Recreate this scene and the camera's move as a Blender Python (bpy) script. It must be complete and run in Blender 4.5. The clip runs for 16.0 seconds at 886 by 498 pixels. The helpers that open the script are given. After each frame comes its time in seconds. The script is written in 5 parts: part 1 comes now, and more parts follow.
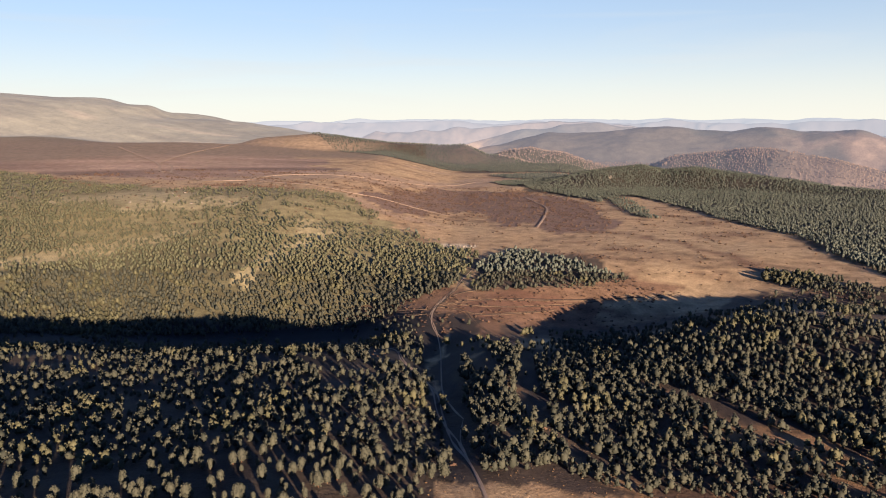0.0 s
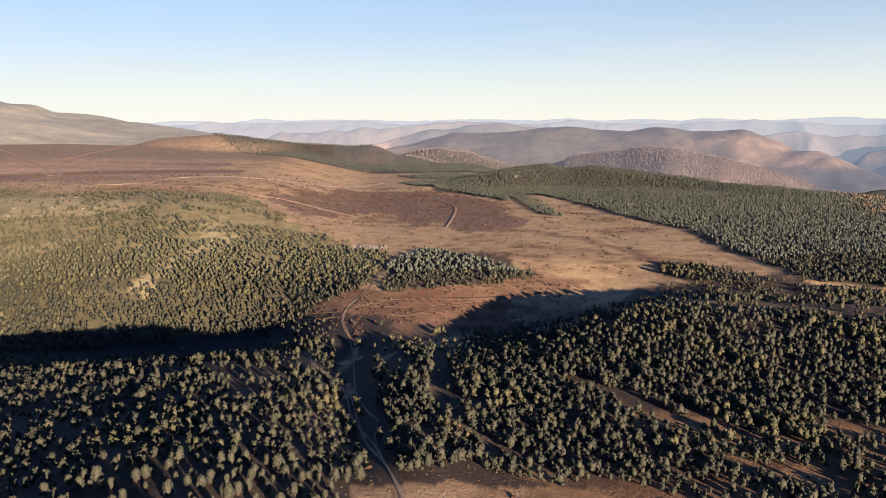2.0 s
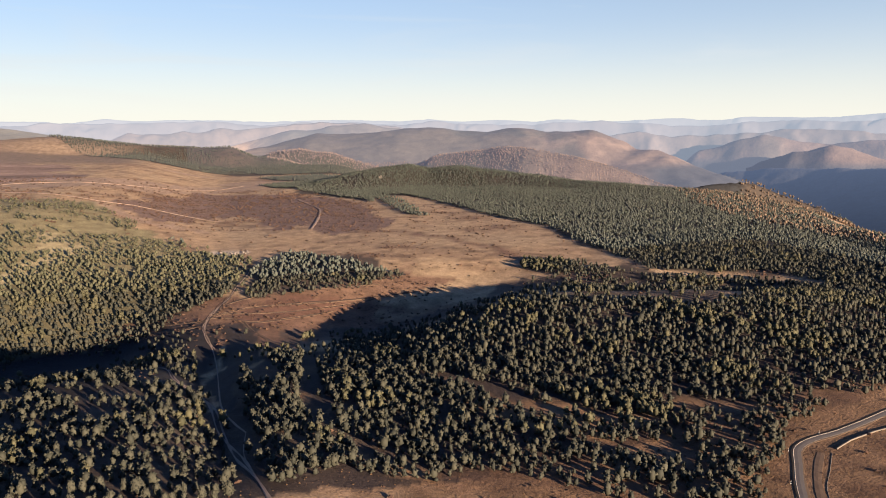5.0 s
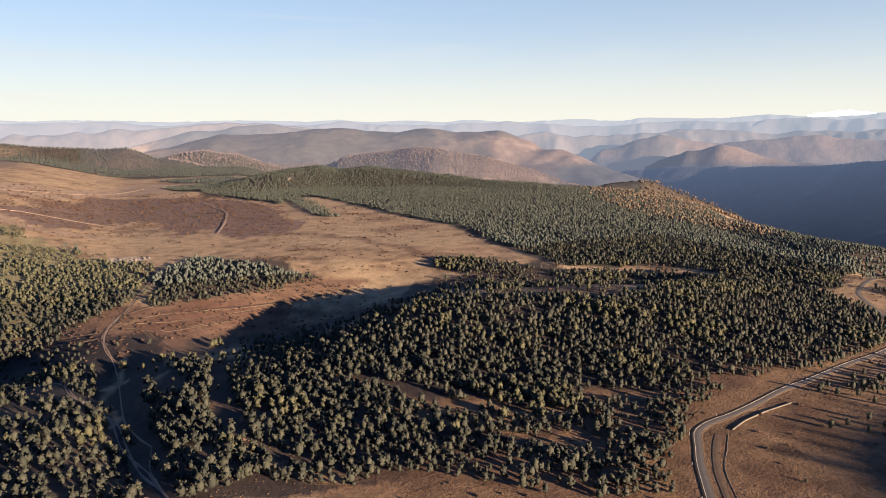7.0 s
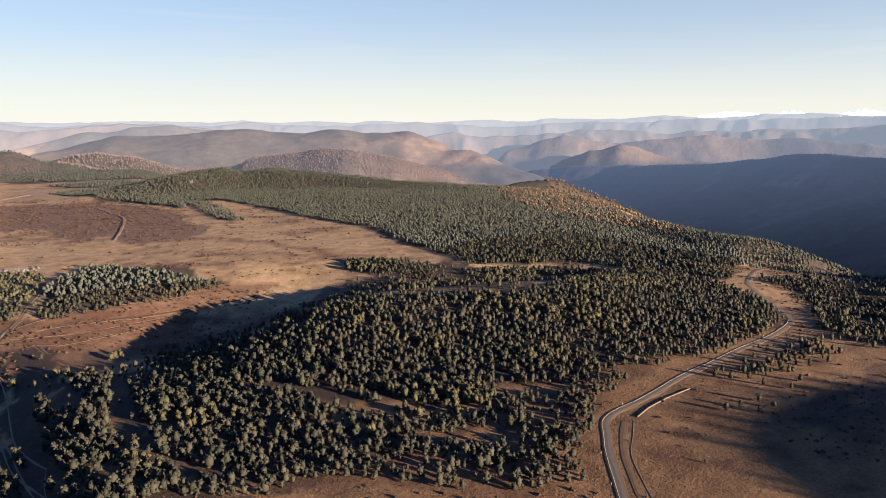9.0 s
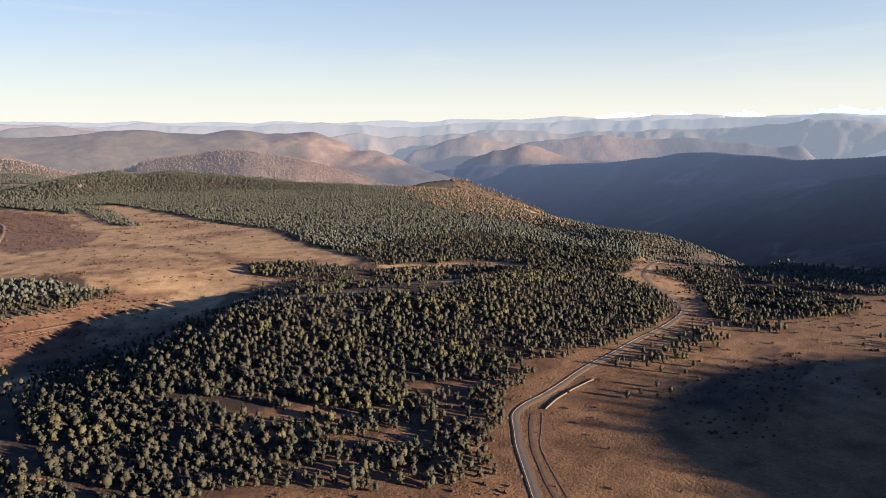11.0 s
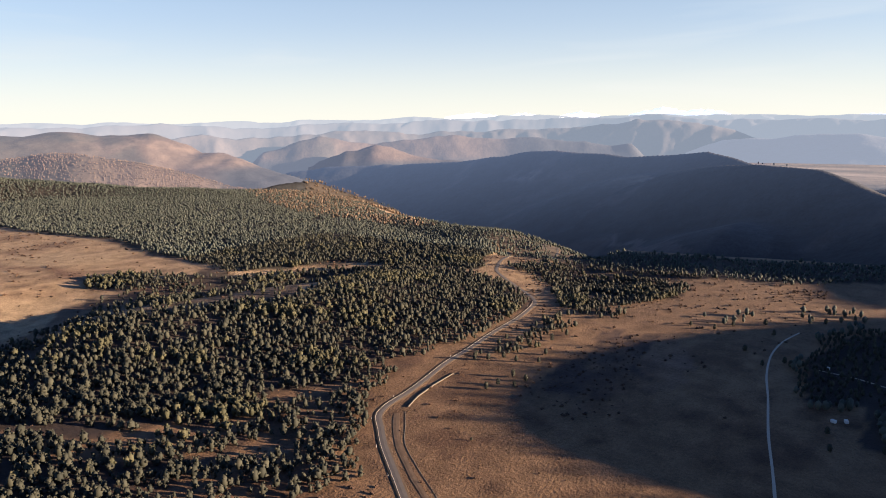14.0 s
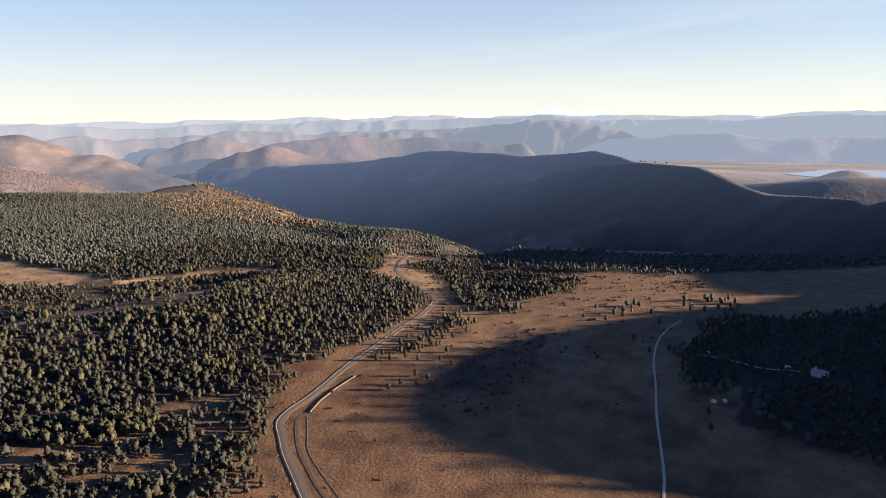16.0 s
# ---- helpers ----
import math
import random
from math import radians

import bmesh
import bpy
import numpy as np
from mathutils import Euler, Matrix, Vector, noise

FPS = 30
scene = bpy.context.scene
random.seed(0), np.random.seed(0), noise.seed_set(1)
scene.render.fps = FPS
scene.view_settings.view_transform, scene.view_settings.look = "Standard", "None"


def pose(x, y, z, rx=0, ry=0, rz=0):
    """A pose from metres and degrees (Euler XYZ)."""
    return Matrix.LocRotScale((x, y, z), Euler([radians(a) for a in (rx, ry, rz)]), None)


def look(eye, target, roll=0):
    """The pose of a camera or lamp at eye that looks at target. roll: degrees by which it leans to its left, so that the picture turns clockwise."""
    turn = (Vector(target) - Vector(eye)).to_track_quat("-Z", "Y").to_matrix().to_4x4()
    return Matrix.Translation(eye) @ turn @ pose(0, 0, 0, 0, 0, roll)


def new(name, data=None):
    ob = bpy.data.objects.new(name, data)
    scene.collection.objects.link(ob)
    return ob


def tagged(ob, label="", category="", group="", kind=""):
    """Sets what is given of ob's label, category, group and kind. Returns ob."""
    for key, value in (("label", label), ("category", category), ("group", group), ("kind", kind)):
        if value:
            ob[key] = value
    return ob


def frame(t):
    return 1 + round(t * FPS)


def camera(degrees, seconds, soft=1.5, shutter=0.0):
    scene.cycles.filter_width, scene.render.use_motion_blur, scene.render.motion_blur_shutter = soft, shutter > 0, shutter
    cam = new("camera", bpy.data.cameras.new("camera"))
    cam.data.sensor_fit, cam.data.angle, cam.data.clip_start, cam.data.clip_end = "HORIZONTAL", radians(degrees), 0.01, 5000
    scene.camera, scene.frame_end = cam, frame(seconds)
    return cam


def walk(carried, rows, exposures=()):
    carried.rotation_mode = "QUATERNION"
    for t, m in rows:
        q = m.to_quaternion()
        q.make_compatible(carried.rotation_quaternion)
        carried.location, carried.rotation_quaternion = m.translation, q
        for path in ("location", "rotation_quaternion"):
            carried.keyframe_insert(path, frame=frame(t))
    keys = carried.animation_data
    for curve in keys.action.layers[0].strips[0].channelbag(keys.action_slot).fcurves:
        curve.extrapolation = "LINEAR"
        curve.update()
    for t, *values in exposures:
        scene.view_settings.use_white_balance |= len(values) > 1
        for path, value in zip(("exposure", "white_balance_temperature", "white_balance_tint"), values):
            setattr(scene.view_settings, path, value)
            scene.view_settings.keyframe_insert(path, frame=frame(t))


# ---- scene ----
cam = camera(65.5, 16.0, soft=1.0)
BEARINGS = [  # seconds, bearing, tilt and lean of the lens: the camera hovers and turns to its right
    (0.0, 1.47, -10.36, -0.24), (0.5, 3.36, -10.35, -0.28), (1.0, 5.26, -10.35, -0.29), (1.5, 7.14, -10.35, -0.28), (2.0, 9.04, -10.36, -0.27),
    (2.5, 10.96, -10.35, -0.26), (3.0, 12.84, -10.34, -0.24), (3.5, 14.72, -10.34, -0.24), (4.0, 16.58, -10.34, -0.24), (6.5, 25.80, -10.34, -0.23),
    (7.0, 27.65, -10.33, -0.22), (7.5, 29.51, -10.32, -0.21), (8.0, 31.37, -10.31, -0.21), (8.5, 33.25, -10.31, -0.23), (9.0, 35.12, -10.30, -0.26),
    (11.5, 44.84, -10.30, -0.26), (12.0, 46.82, -10.30, -0.26), (12.5, 48.86, -10.29, -0.29), (13.0, 50.90, -10.30, -0.33), (13.5, 52.94, -10.31, -0.38),
    (14.0, 54.97, -10.32, -0.41), (14.5, 57.00, -10.33, -0.40), (15.0, 59.07, -10.33, -0.39), (15.5, 61.30, -10.34, -0.41), (16.0, 63.50, -10.36, -0.43),
]
KELVIN = 5750
EXPOSURE = 1.6
walk(cam, [(t, pose(0, 0, 140, 90 + tilt, -lean, -b)) for t, b, tilt, lean in BEARINGS], [(0, EXPOSURE - 0.06, KELVIN, 13), (8, EXPOSURE - 0.07, KELVIN, 13), (12, EXPOSURE - 0.02, KELVIN, 13), (16, EXPOSURE + 0.03, KELVIN, 13)])

# ---- low sun and clear sky ----
SUN_BEARING, SUN_HEIGHT = 155.0, 10.0
world = bpy.data.worlds.new("sky")
scene.world = world
world.use_nodes = True
sky = world.node_tree.nodes.new("ShaderNodeTexSky")
sky.sky_type = "NISHITA"
sky.sun_disc = False
sky.sun_elevation, sky.sun_rotation = radians(SUN_HEIGHT), radians(SUN_BEARING)
sky.altitude, sky.air_density, sky.dust_density, sky.ozone_density = 1500, 1.0, 0.3, 3.0
background = world.node_tree.nodes["Background"]
background.inputs["Strength"].default_value = 0.055
veil = world.node_tree.nodes.new("ShaderNodeMix")  # pale haze low over the land
veil.data_type = "RGBA"
veil.inputs[7].default_value = (4.55, 4.80, 4.60, 1)
direction = world.node_tree.nodes.new("ShaderNodeTexCoord")
parts = world.node_tree.nodes.new("ShaderNodeSeparateXYZ")
thickness = world.node_tree.nodes.new("ShaderNodeMapRange")  # the haze thins out with height
thickness.interpolation_type = "SMOOTHSTEP"
for slot, value in (("From Min", 0.10), ("From Max", 0.33), ("To Min", 0.66), ("To Max", 0.0)):
    thickness.inputs[slot].default_value = value
world.node_tree.links.new(direction.outputs["Generated"], parts.inputs[0])
world.node_tree.links.new(parts.outputs["Z"], thickness.inputs["Value"])
stretch = world.node_tree.nodes.new("ShaderNodeVectorMath")  # faint streaks of high cloud
stretch.operation = "MULTIPLY"
stretch.inputs[1].default_value = (1.6, 1.6, 16)
wisps = world.node_tree.nodes.new("ShaderNodeTexNoise")
wisps.inputs["Scale"].default_value, wisps.inputs["Detail"].default_value, wisps.inputs["Distortion"].default_value = 1.3, 5, 0.8
streaks = world.node_tree.nodes.new("ShaderNodeMapRange")
for slot, value in (("From Min", 0.52), ("From Max", 0.80), ("To Min", 0.0), ("To Max", 0.28)):
    streaks.inputs[slot].default_value = value
denser = world.node_tree.nodes.new("ShaderNodeMath")
denser.operation, denser.use_clamp = "ADD", True
world.node_tree.links.new(direction.outputs["Generated"], stretch.inputs[0])
world.node_tree.links.new(stretch.outputs[0], wisps.inputs["Vector"])
world.node_tree.links.new(wisps.outputs["Fac"], streaks.inputs["Value"])
world.node_tree.links.new(thickness.outputs[0], denser.inputs[0])
world.node_tree.links.new(streaks.outputs[0], denser.inputs[1])
world.node_tree.links.new(denser.outputs[0], veil.inputs[0])
world.node_tree.links.new(sky.outputs["Color"], veil.inputs[6])
glow = world.node_tree.nodes.new("ShaderNodeMix")  # warm light in the lowest haze
glow.data_type = "RGBA"
glow.inputs[7].default_value = (6.9, 6.2, 4.6, 1)
lowest = world.node_tree.nodes.new("ShaderNodeMapRange")
lowest.interpolation_type = "SMOOTHSTEP"
for slot, value in (("From Min", -0.02), ("From Max", 0.145), ("To Min", 0.85), ("To Max", 0.0)):
    lowest.inputs[slot].default_value = value
world.node_tree.links.new(parts.outputs["Z"], lowest.inputs["Value"])
world.node_tree.links.new(lowest.outputs[0], glow.inputs[0])
world.node_tree.links.new(veil.outputs[2], glow.inputs[6])
overhead = world.node_tree.nodes.new("ShaderNodeMix")  # the sky deepens towards the zenith
overhead.data_type, overhead.blend_type = "RGBA", "MULTIPLY"
overhead.inputs[7].default_value = (0.66, 0.75, 1.00, 1)
rising = world.node_tree.nodes.new("ShaderNodeMapRange")
rising.interpolation_type = "SMOOTHSTEP"
for slot, value in (("From Min", 0.27), ("From Max", 0.55), ("To Min", 0.0), ("To Max", 1.0)):
    rising.inputs[slot].default_value = value
world.node_tree.links.new(parts.outputs["Z"], rising.inputs["Value"])
world.node_tree.links.new(rising.outputs[0], overhead.inputs[0])
world.node_tree.links.new(glow.outputs[2], overhead.inputs[6])
world.node_tree.links.new(overhead.outputs[2], background.inputs["Color"])
sun = new("sun", bpy.data.lights.new("sun", "SUN"))
sun.data.energy, sun.data.angle, sun.data.color = 8.4, radians(0.5), (1.0, 0.69, 0.41)
ahead = Vector((math.sin(radians(SUN_BEARING)), math.cos(radians(SUN_BEARING)), math.tan(radians(SUN_HEIGHT))))
sun.matrix_world = look(ahead * 500, (0, 0, 0))


# ---- materials ----
def material(name, first, second, size, rough=0.9, relief=0.0, relief_size=1.0, attribute="", metal=0.0, spread=0.5, islands=0.0):
    """A rough surface between two base colours, mixed by noise of that size in metres, with a finer grain, or the land cover of the mesh broken up by both."""
    m = bpy.data.materials.new(name)
    m.use_nodes = True
    nodes, link = m.node_tree.nodes, m.node_tree.links.new
    shader = nodes["Principled BSDF"]
    shader.inputs["Roughness"].default_value, shader.inputs["Metallic"].default_value = rough, metal
    shader.inputs["Specular IOR Level"].default_value = 0.25
    place = nodes.new("ShaderNodeNewGeometry")

    def grain(scale, detail):
        n = nodes.new("ShaderNodeTexNoise")
        n.inputs["Scale"].default_value, n.inputs["Detail"].default_value, n.inputs["Roughness"].default_value = 1 / scale, detail, 0.62
        link(place.outputs["Position"], n.inputs["Vector"])
        return n.outputs["Fac"]

    def sums(kind, a, b):
        n = nodes.new("ShaderNodeMath")
        n.operation = kind
        for k, v in enumerate((a, b)):
            if isinstance(v, (int, float)):
                n.inputs[k].default_value = v
            else:
                link(v, n.inputs[k])
        return n.outputs[0]

    def mixed(kind, fac, a, b):
        n = nodes.new("ShaderNodeMix")
        n.data_type, n.blend_type = "RGBA", kind
        for k, v in ((0, fac), (6, a), (7, b)):
            if isinstance(v, (int, float)):
                n.inputs[k].default_value = v
            elif isinstance(v, tuple):
                n.inputs[k].default_value = (*v, 1)
            else:
                link(v, n.inputs[k])
        return n.outputs[2]

    broad, fine = grain(size, 5), grain(size * 0.13, 4)
    fac = sums("ADD", sums("MULTIPLY", broad, 0.6), sums("MULTIPLY", fine, 0.4))
    if attribute:  # blades and clods
        fac = sums("ADD", sums("MULTIPLY", fac, 0.68), sums("MULTIPLY", grain(size * 0.045, 3), 0.32))
    if islands:
        fac = sums("ADD", sums("MULTIPLY", fac, 1 - islands), sums("MULTIPLY", place.outputs["Random Per Island"], islands))
    stretch = nodes.new("ShaderNodeMapRange")
    stretch.inputs["From Min"].default_value, stretch.inputs["From Max"].default_value = 0.5 - spread * 0.5, 0.5 + spread * 0.5
    link(fac, stretch.inputs["Value"])
    colour = mixed("MIX", stretch.outputs[0], first, second)
    if attribute:
        cover = nodes.new("ShaderNodeAttribute")
        cover.attribute_name = attribute
        colour = mixed("MULTIPLY", 1.0, cover.outputs["Color"], colour)
    link(colour, shader.inputs["Base Color"])
    if relief:
        bump = nodes.new("ShaderNodeBump")
        bump.inputs["Strength"].default_value, bump.inputs["Distance"].default_value = 1.0, relief
        link(grain(relief_size, 6), bump.inputs["Height"])
        link(bump.outputs[0], shader.inputs["Normal"])
    return m


GROUND = material("land", (0.46, 0.43, 0.40), (1.46, 1.44, 1.42), 13, 0.95, 0.55, 1.6, "cover", spread=0.26)
NEEDLES = material("pine_needles", (0.012, 0.015, 0.012), (0.040, 0.041, 0.029), 12, 0.8, islands=0.5, spread=0.6)
NEEDLES_PALE = material("yellow_green_needles", (0.022, 0.024, 0.013), (0.062, 0.060, 0.033), 9, 0.8, islands=0.5, spread=0.6)
# far needles: paler and bluer base colour, imitating haze before them
NEEDLES_HAZED = material("far_needles_hazed", (0.028, 0.037, 0.032), (0.068, 0.077, 0.064), 30, 0.85, islands=0.45, spread=0.6)
NEEDLES_OLIVE = material("olive_pine_needles", (0.026, 0.030, 0.018), (0.068, 0.068, 0.040), 20, 0.85, islands=0.45, spread=0.6)
BROWN_LEAVES = material("larch_needles", (0.060, 0.047, 0.035), (0.165, 0.122, 0.084), 40, 0.85, islands=0.5, spread=0.6)
BARK = material("pine_bark", (0.09, 0.055, 0.035), (0.19, 0.11, 0.065), 0.8, 0.95, 0.03, 0.2)
HEATHER = material("heather", (0.030, 0.020, 0.016), (0.075, 0.045, 0.03), 6, 0.95, islands=0.5)
DRY_GRASS = material("dry_grass", (0.070, 0.044, 0.022), (0.19, 0.120, 0.060), 7, 0.9, islands=0.55, spread=0.7)
ASPHALT = material("asphalt", (0.080, 0.073, 0.067), (0.112, 0.102, 0.094), 5, 0.85, 0.01, 0.3)
GRAVEL = material("gravel_verge", (0.085, 0.06, 0.038), (0.14, 0.10, 0.065), 4, 0.95, 0.04, 0.5)
PALE_DIRT = material("pale_track_dirt", (0.13, 0.100, 0.078), (0.27, 0.21, 0.165), 5, 0.95, 0.06, 0.7)
DARK_RUT = material("wet_rut", (0.022, 0.016, 0.014), (0.05, 0.034, 0.027), 4, 0.9, 0.05, 0.6)
HEATH_TRACK = material("worn_heath_track", (0.15, 0.113, 0.090), (0.23, 0.175, 0.138), 9, 0.95, 0.06, 0.7)
LANE_GRAVEL = material("pale_lane_gravel", (0.30, 0.26, 0.205), (0.42, 0.37, 0.30), 4, 0.9, 0.03, 0.5)
CONCRETE = material("weathered_concrete", (0.095, 0.083, 0.070), (0.15, 0.134, 0.112), 2, 0.9, 0.01, 0.3)
GRANITE = material("granite", (0.09, 0.08, 0.07), (0.17, 0.152, 0.132), 3, 0.9, 0.15, 1.0)
PLASTER = material("house_plaster", (0.36, 0.33, 0.29), (0.48, 0.45, 0.40), 2, 0.9, 0.01, 0.3)
SLATE = material("roof_slate", (0.16, 0.16, 0.17), (0.28, 0.28, 0.29), 1.5, 0.6, 0.02, 0.4)
DARK_GLASS = material("window_glass", (0.02, 0.022, 0.025), (0.03, 0.032, 0.036), 1, 0.08)
DOOR_WOOD = material("door_wood", (0.12, 0.07, 0.04), (0.2, 0.12, 0.07), 0.6, 0.7, 0.004, 0.1)
WHITE_PAINT = material("white_paint", (0.40, 0.39, 0.37), (0.54, 0.53, 0.51), 1, 0.6)
SNOW = material("snow", (0.80, 0.81, 0.84), (0.90, 0.90, 0.92), 60, 0.8, 2.0, 60)
WATER = material("lake_water", (0.05, 0.065, 0.08), (0.06, 0.075, 0.09), 80, 0.3)
LOW_PINES = material("low_hill_pines", (0.020, 0.026, 0.022), (0.052, 0.056, 0.042), 60, 0.9, islands=0.5, spread=0.6)
for slot, value in (("Specular IOR Level", 0.5), ("IOR", 1.33)):
    WATER.node_tree.nodes["Principled BSDF"].inputs[slot].default_value = value
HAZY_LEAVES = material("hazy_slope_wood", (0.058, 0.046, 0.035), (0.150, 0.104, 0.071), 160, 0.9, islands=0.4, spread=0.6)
# bluish-dark base imitates mountain shade; a glow set below imitates haze
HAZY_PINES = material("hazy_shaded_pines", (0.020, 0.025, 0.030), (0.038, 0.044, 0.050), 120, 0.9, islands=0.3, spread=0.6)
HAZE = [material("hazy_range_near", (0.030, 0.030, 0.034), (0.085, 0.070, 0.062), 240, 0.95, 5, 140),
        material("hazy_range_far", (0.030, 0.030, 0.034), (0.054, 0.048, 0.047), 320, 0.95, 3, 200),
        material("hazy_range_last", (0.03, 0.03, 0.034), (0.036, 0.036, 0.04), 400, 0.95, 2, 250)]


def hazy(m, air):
    """Adds an even emission that imitates the lit haze before a far surface."""
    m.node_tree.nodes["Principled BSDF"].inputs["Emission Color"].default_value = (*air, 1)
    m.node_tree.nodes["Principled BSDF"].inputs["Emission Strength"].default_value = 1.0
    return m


# far ranges and woods glow evenly, in place of haze
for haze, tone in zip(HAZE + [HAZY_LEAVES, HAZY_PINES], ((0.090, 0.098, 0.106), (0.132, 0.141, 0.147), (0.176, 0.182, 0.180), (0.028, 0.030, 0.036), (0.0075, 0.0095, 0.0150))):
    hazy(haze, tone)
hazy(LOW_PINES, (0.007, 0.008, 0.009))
# glow in place of the lake's reflected sky and the light on the snow
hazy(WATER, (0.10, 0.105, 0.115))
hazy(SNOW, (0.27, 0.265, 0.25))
# ---- the lie of the land ----
EYE = 140.0  # height of the flying camera over the meadow


def bearing(az, r, el=None, z=0.0):
    """A plan point at compass bearing az (degrees from +y towards +x) and range r; el: its height as an angle from the eye."""
    a = math.radians(az)
    if el is not None:
        z = EYE + r * math.tan(math.radians(el))
    return (r * math.sin(a), r * math.cos(a), z)


LATTICE = np.random.RandomState(7).rand(256, 256)


def value_noise(x, y):
    xi, yi = np.floor(x).astype(int), np.floor(y).astype(int)
    fx, fy = x - xi, y - yi
    fx, fy = fx * fx * (3 - 2 * fx), fy * fy * (3 - 2 * fy)
    a, b = LATTICE[xi % 256, yi % 256], LATTICE[(xi + 1) % 256, yi % 256]
    c, d = LATTICE[xi % 256, (yi + 1) % 256], LATTICE[(xi + 1) % 256, (yi + 1) % 256]
    return (a * (1 - fx) + b * fx) * (1 - fy) + (c * (1 - fx) + d * fx) * fy


def fractal(x, y, size, octaves=4):
    """Fractal noise about zero, roughly -1 to 1, with features of that size in metres."""
    total, gain = np.zeros_like(x), 1.0
    for k in range(octaves):
        total = total + gain * (2 * value_noise(x / size + 37.1 * k, y / size + 11.7 * k) - 1)
        size, gain = size / 2.07, gain * 0.5
    return total / 1.4


def ramp(v, a, b):
    s = np.clip((v - a) / (b - a), 0, 1)
    return s * s * (3 - 2 * s)


def along(x, y, line):
    """Distance to a polyline, the height of its nearest stretch (eased between stretches) and the side (above 0: right of its direction)."""
    best, side = np.full_like(x, 1e9), np.zeros_like(x)
    total, weight = np.zeros_like(x), np.zeros_like(x)
    for (ax, ay, az), (bx, by, bz) in zip(line, line[1:]):
        dx, dy = bx - ax, by - ay
        s = np.clip(((x - ax) * dx + (y - ay) * dy) / (dx * dx + dy * dy), 0, 1)
        d = np.hypot(x - ax - s * dx, y - ay - s * dy)
        near = d < best
        best = np.where(near, d, best)
        side = np.where(near, (x - ax) * dy - (y - ay) * dx, side)
        w = (1 + d / 20.0) ** -8.0
        total, weight = total + w * (az + s * (bz - az)), weight + w
    return best, total / weight, side


def crest(x, y, line, right, left, depth, edge=2.0):
    """A ridge along the line that falls away by about depth over these widths, and on to the valley floor."""
    d, z, side = along(x, y, line)
    w = np.where(side > 0, right, left) * (420 / depth) ** (1 / edge)
    return z - 420 * (1 - np.exp(-(d / w) ** edge))


def blend_max(a, b, k=14.0):
    h = np.clip(0.5 + 0.5 * (a - b) / k, 0, 1)
    return b + (a - b) * h + k * h * (1 - h)


RIDGES = []  # crest line, width right, width left, depth, roundness of the top
# bare mountain beyond the heath
RIDGES.append(([bearing(-75, 4200, 1), bearing(-42, 4200, 2.6), bearing(-30.6, 4200, 2.2), bearing(-27.2, 4200, 1.96), bearing(-24.3, 4150, 1.96), bearing(-22.5, 4120, 1.5), bearing(-21.3, 4100, 1.46), bearing(-19.8, 4100, 0.92), bearing(-17.8, 3950, 0.42), bearing(-15.7, 3900, 0.24), bearing(-13.6, 3800, -0.12), bearing(-11.4, 3700, -0.57), bearing(-9, 3600, -0.9), bearing(-5, 3500, -1.4)], 1350, 1350, 330, 2.0))
# low wooded hill behind the pale meadow
RIDGES.append(([bearing(-12, 2500, -1.06), bearing(-8.8, 2500, -0.86), bearing(-5.1, 2500, -1.38), bearing(-2.4, 2500, -1.69), bearing(1.3, 2500, -1.86), bearing(3.2, 2500, -1.82), bearing(5.2, 2500, -2.66)], 330, 330, 170, 2.0))
# small brown hill between the woods
RIDGES.append(([bearing(4.5, 2920, -2.9), bearing(7.1, 2920, -2.15), bearing(8.7, 2920, -1.97), bearing(10.3, 2920, -2.3), bearing(14, 2920, -3.2)], 300, 300, 170, 1.6))
# wooded hill with the rock on its crest
RIDGES.append(([bearing(9, 1500, -5.2), bearing(11, 1550, -4.65), bearing(14, 1600, -3.92), bearing(16.1, 1640, -3.6), bearing(17.5, 1650, -3.42), bearing(19.2, 1650, -3.75), bearing(21.5, 1640, -3.55), bearing(23.8, 1630, -3.85), bearing(27.5, 1600, -4.28), bearing(31.2, 1560, -4.78), bearing(34.5, 1520, -5), bearing(38.2, 1470, -5.78), bearing(41.4, 1410, -6.3), bearing(44.2, 1350, -7.05), bearing(46.9, 1250, -7.75), bearing(49.5, 1180, -7.7), bearing(51.6, 1110, -7.85), bearing(54.6, 1000, -8.5), bearing(58.5, 880, -9), bearing(60.5, 840, -9.9), bearing(62, 810, -10.8)], 200, 260, 150, 2.0))
# knoll at the valley's mouth
RIDGES.append(([bearing(39.1, 2060, -5.3), bearing(41.4, 2110, -4.72), bearing(43.7, 2170, -4.46), bearing(44.6, 2200, -4.55), bearing(46.4, 2260, -5.2), bearing(48.8, 2310, -6.05), bearing(51, 2330, -6.9)], 105, 90, 200, 1.4))
# long brown range
RIDGES.append(([bearing(6, 4150, -1.75), bearing(10, 4200, -0.85), bearing(14.2, 4200, -0.6), bearing(16.3, 4200, -0.36), bearing(20.3, 4250, -0.28), bearing(22.9, 4250, -0.46), bearing(26.6, 4200, -0.52), bearing(28.9, 4200, -0.77), bearing(32.1, 4150, -0.7), bearing(34.5, 4080, -1.4), bearing(35.4, 4050, -1.95), bearing(37, 4000, -1.9), bearing(38.2, 3950, -2.4), bearing(39.6, 3900, -3.1)], 620, 500, 330, 1.7))
# its brown foothill, facing the valley
RIDGES.append(([bearing(20, 3000, -2.6), bearing(24, 2950, -2.15), bearing(27.5, 2850, -2.1), bearing(31.2, 2800, -2.65), bearing(34.9, 2800, -3.6), bearing(38.2, 2800, -4.95)], 260, 330, 230, 1.5))
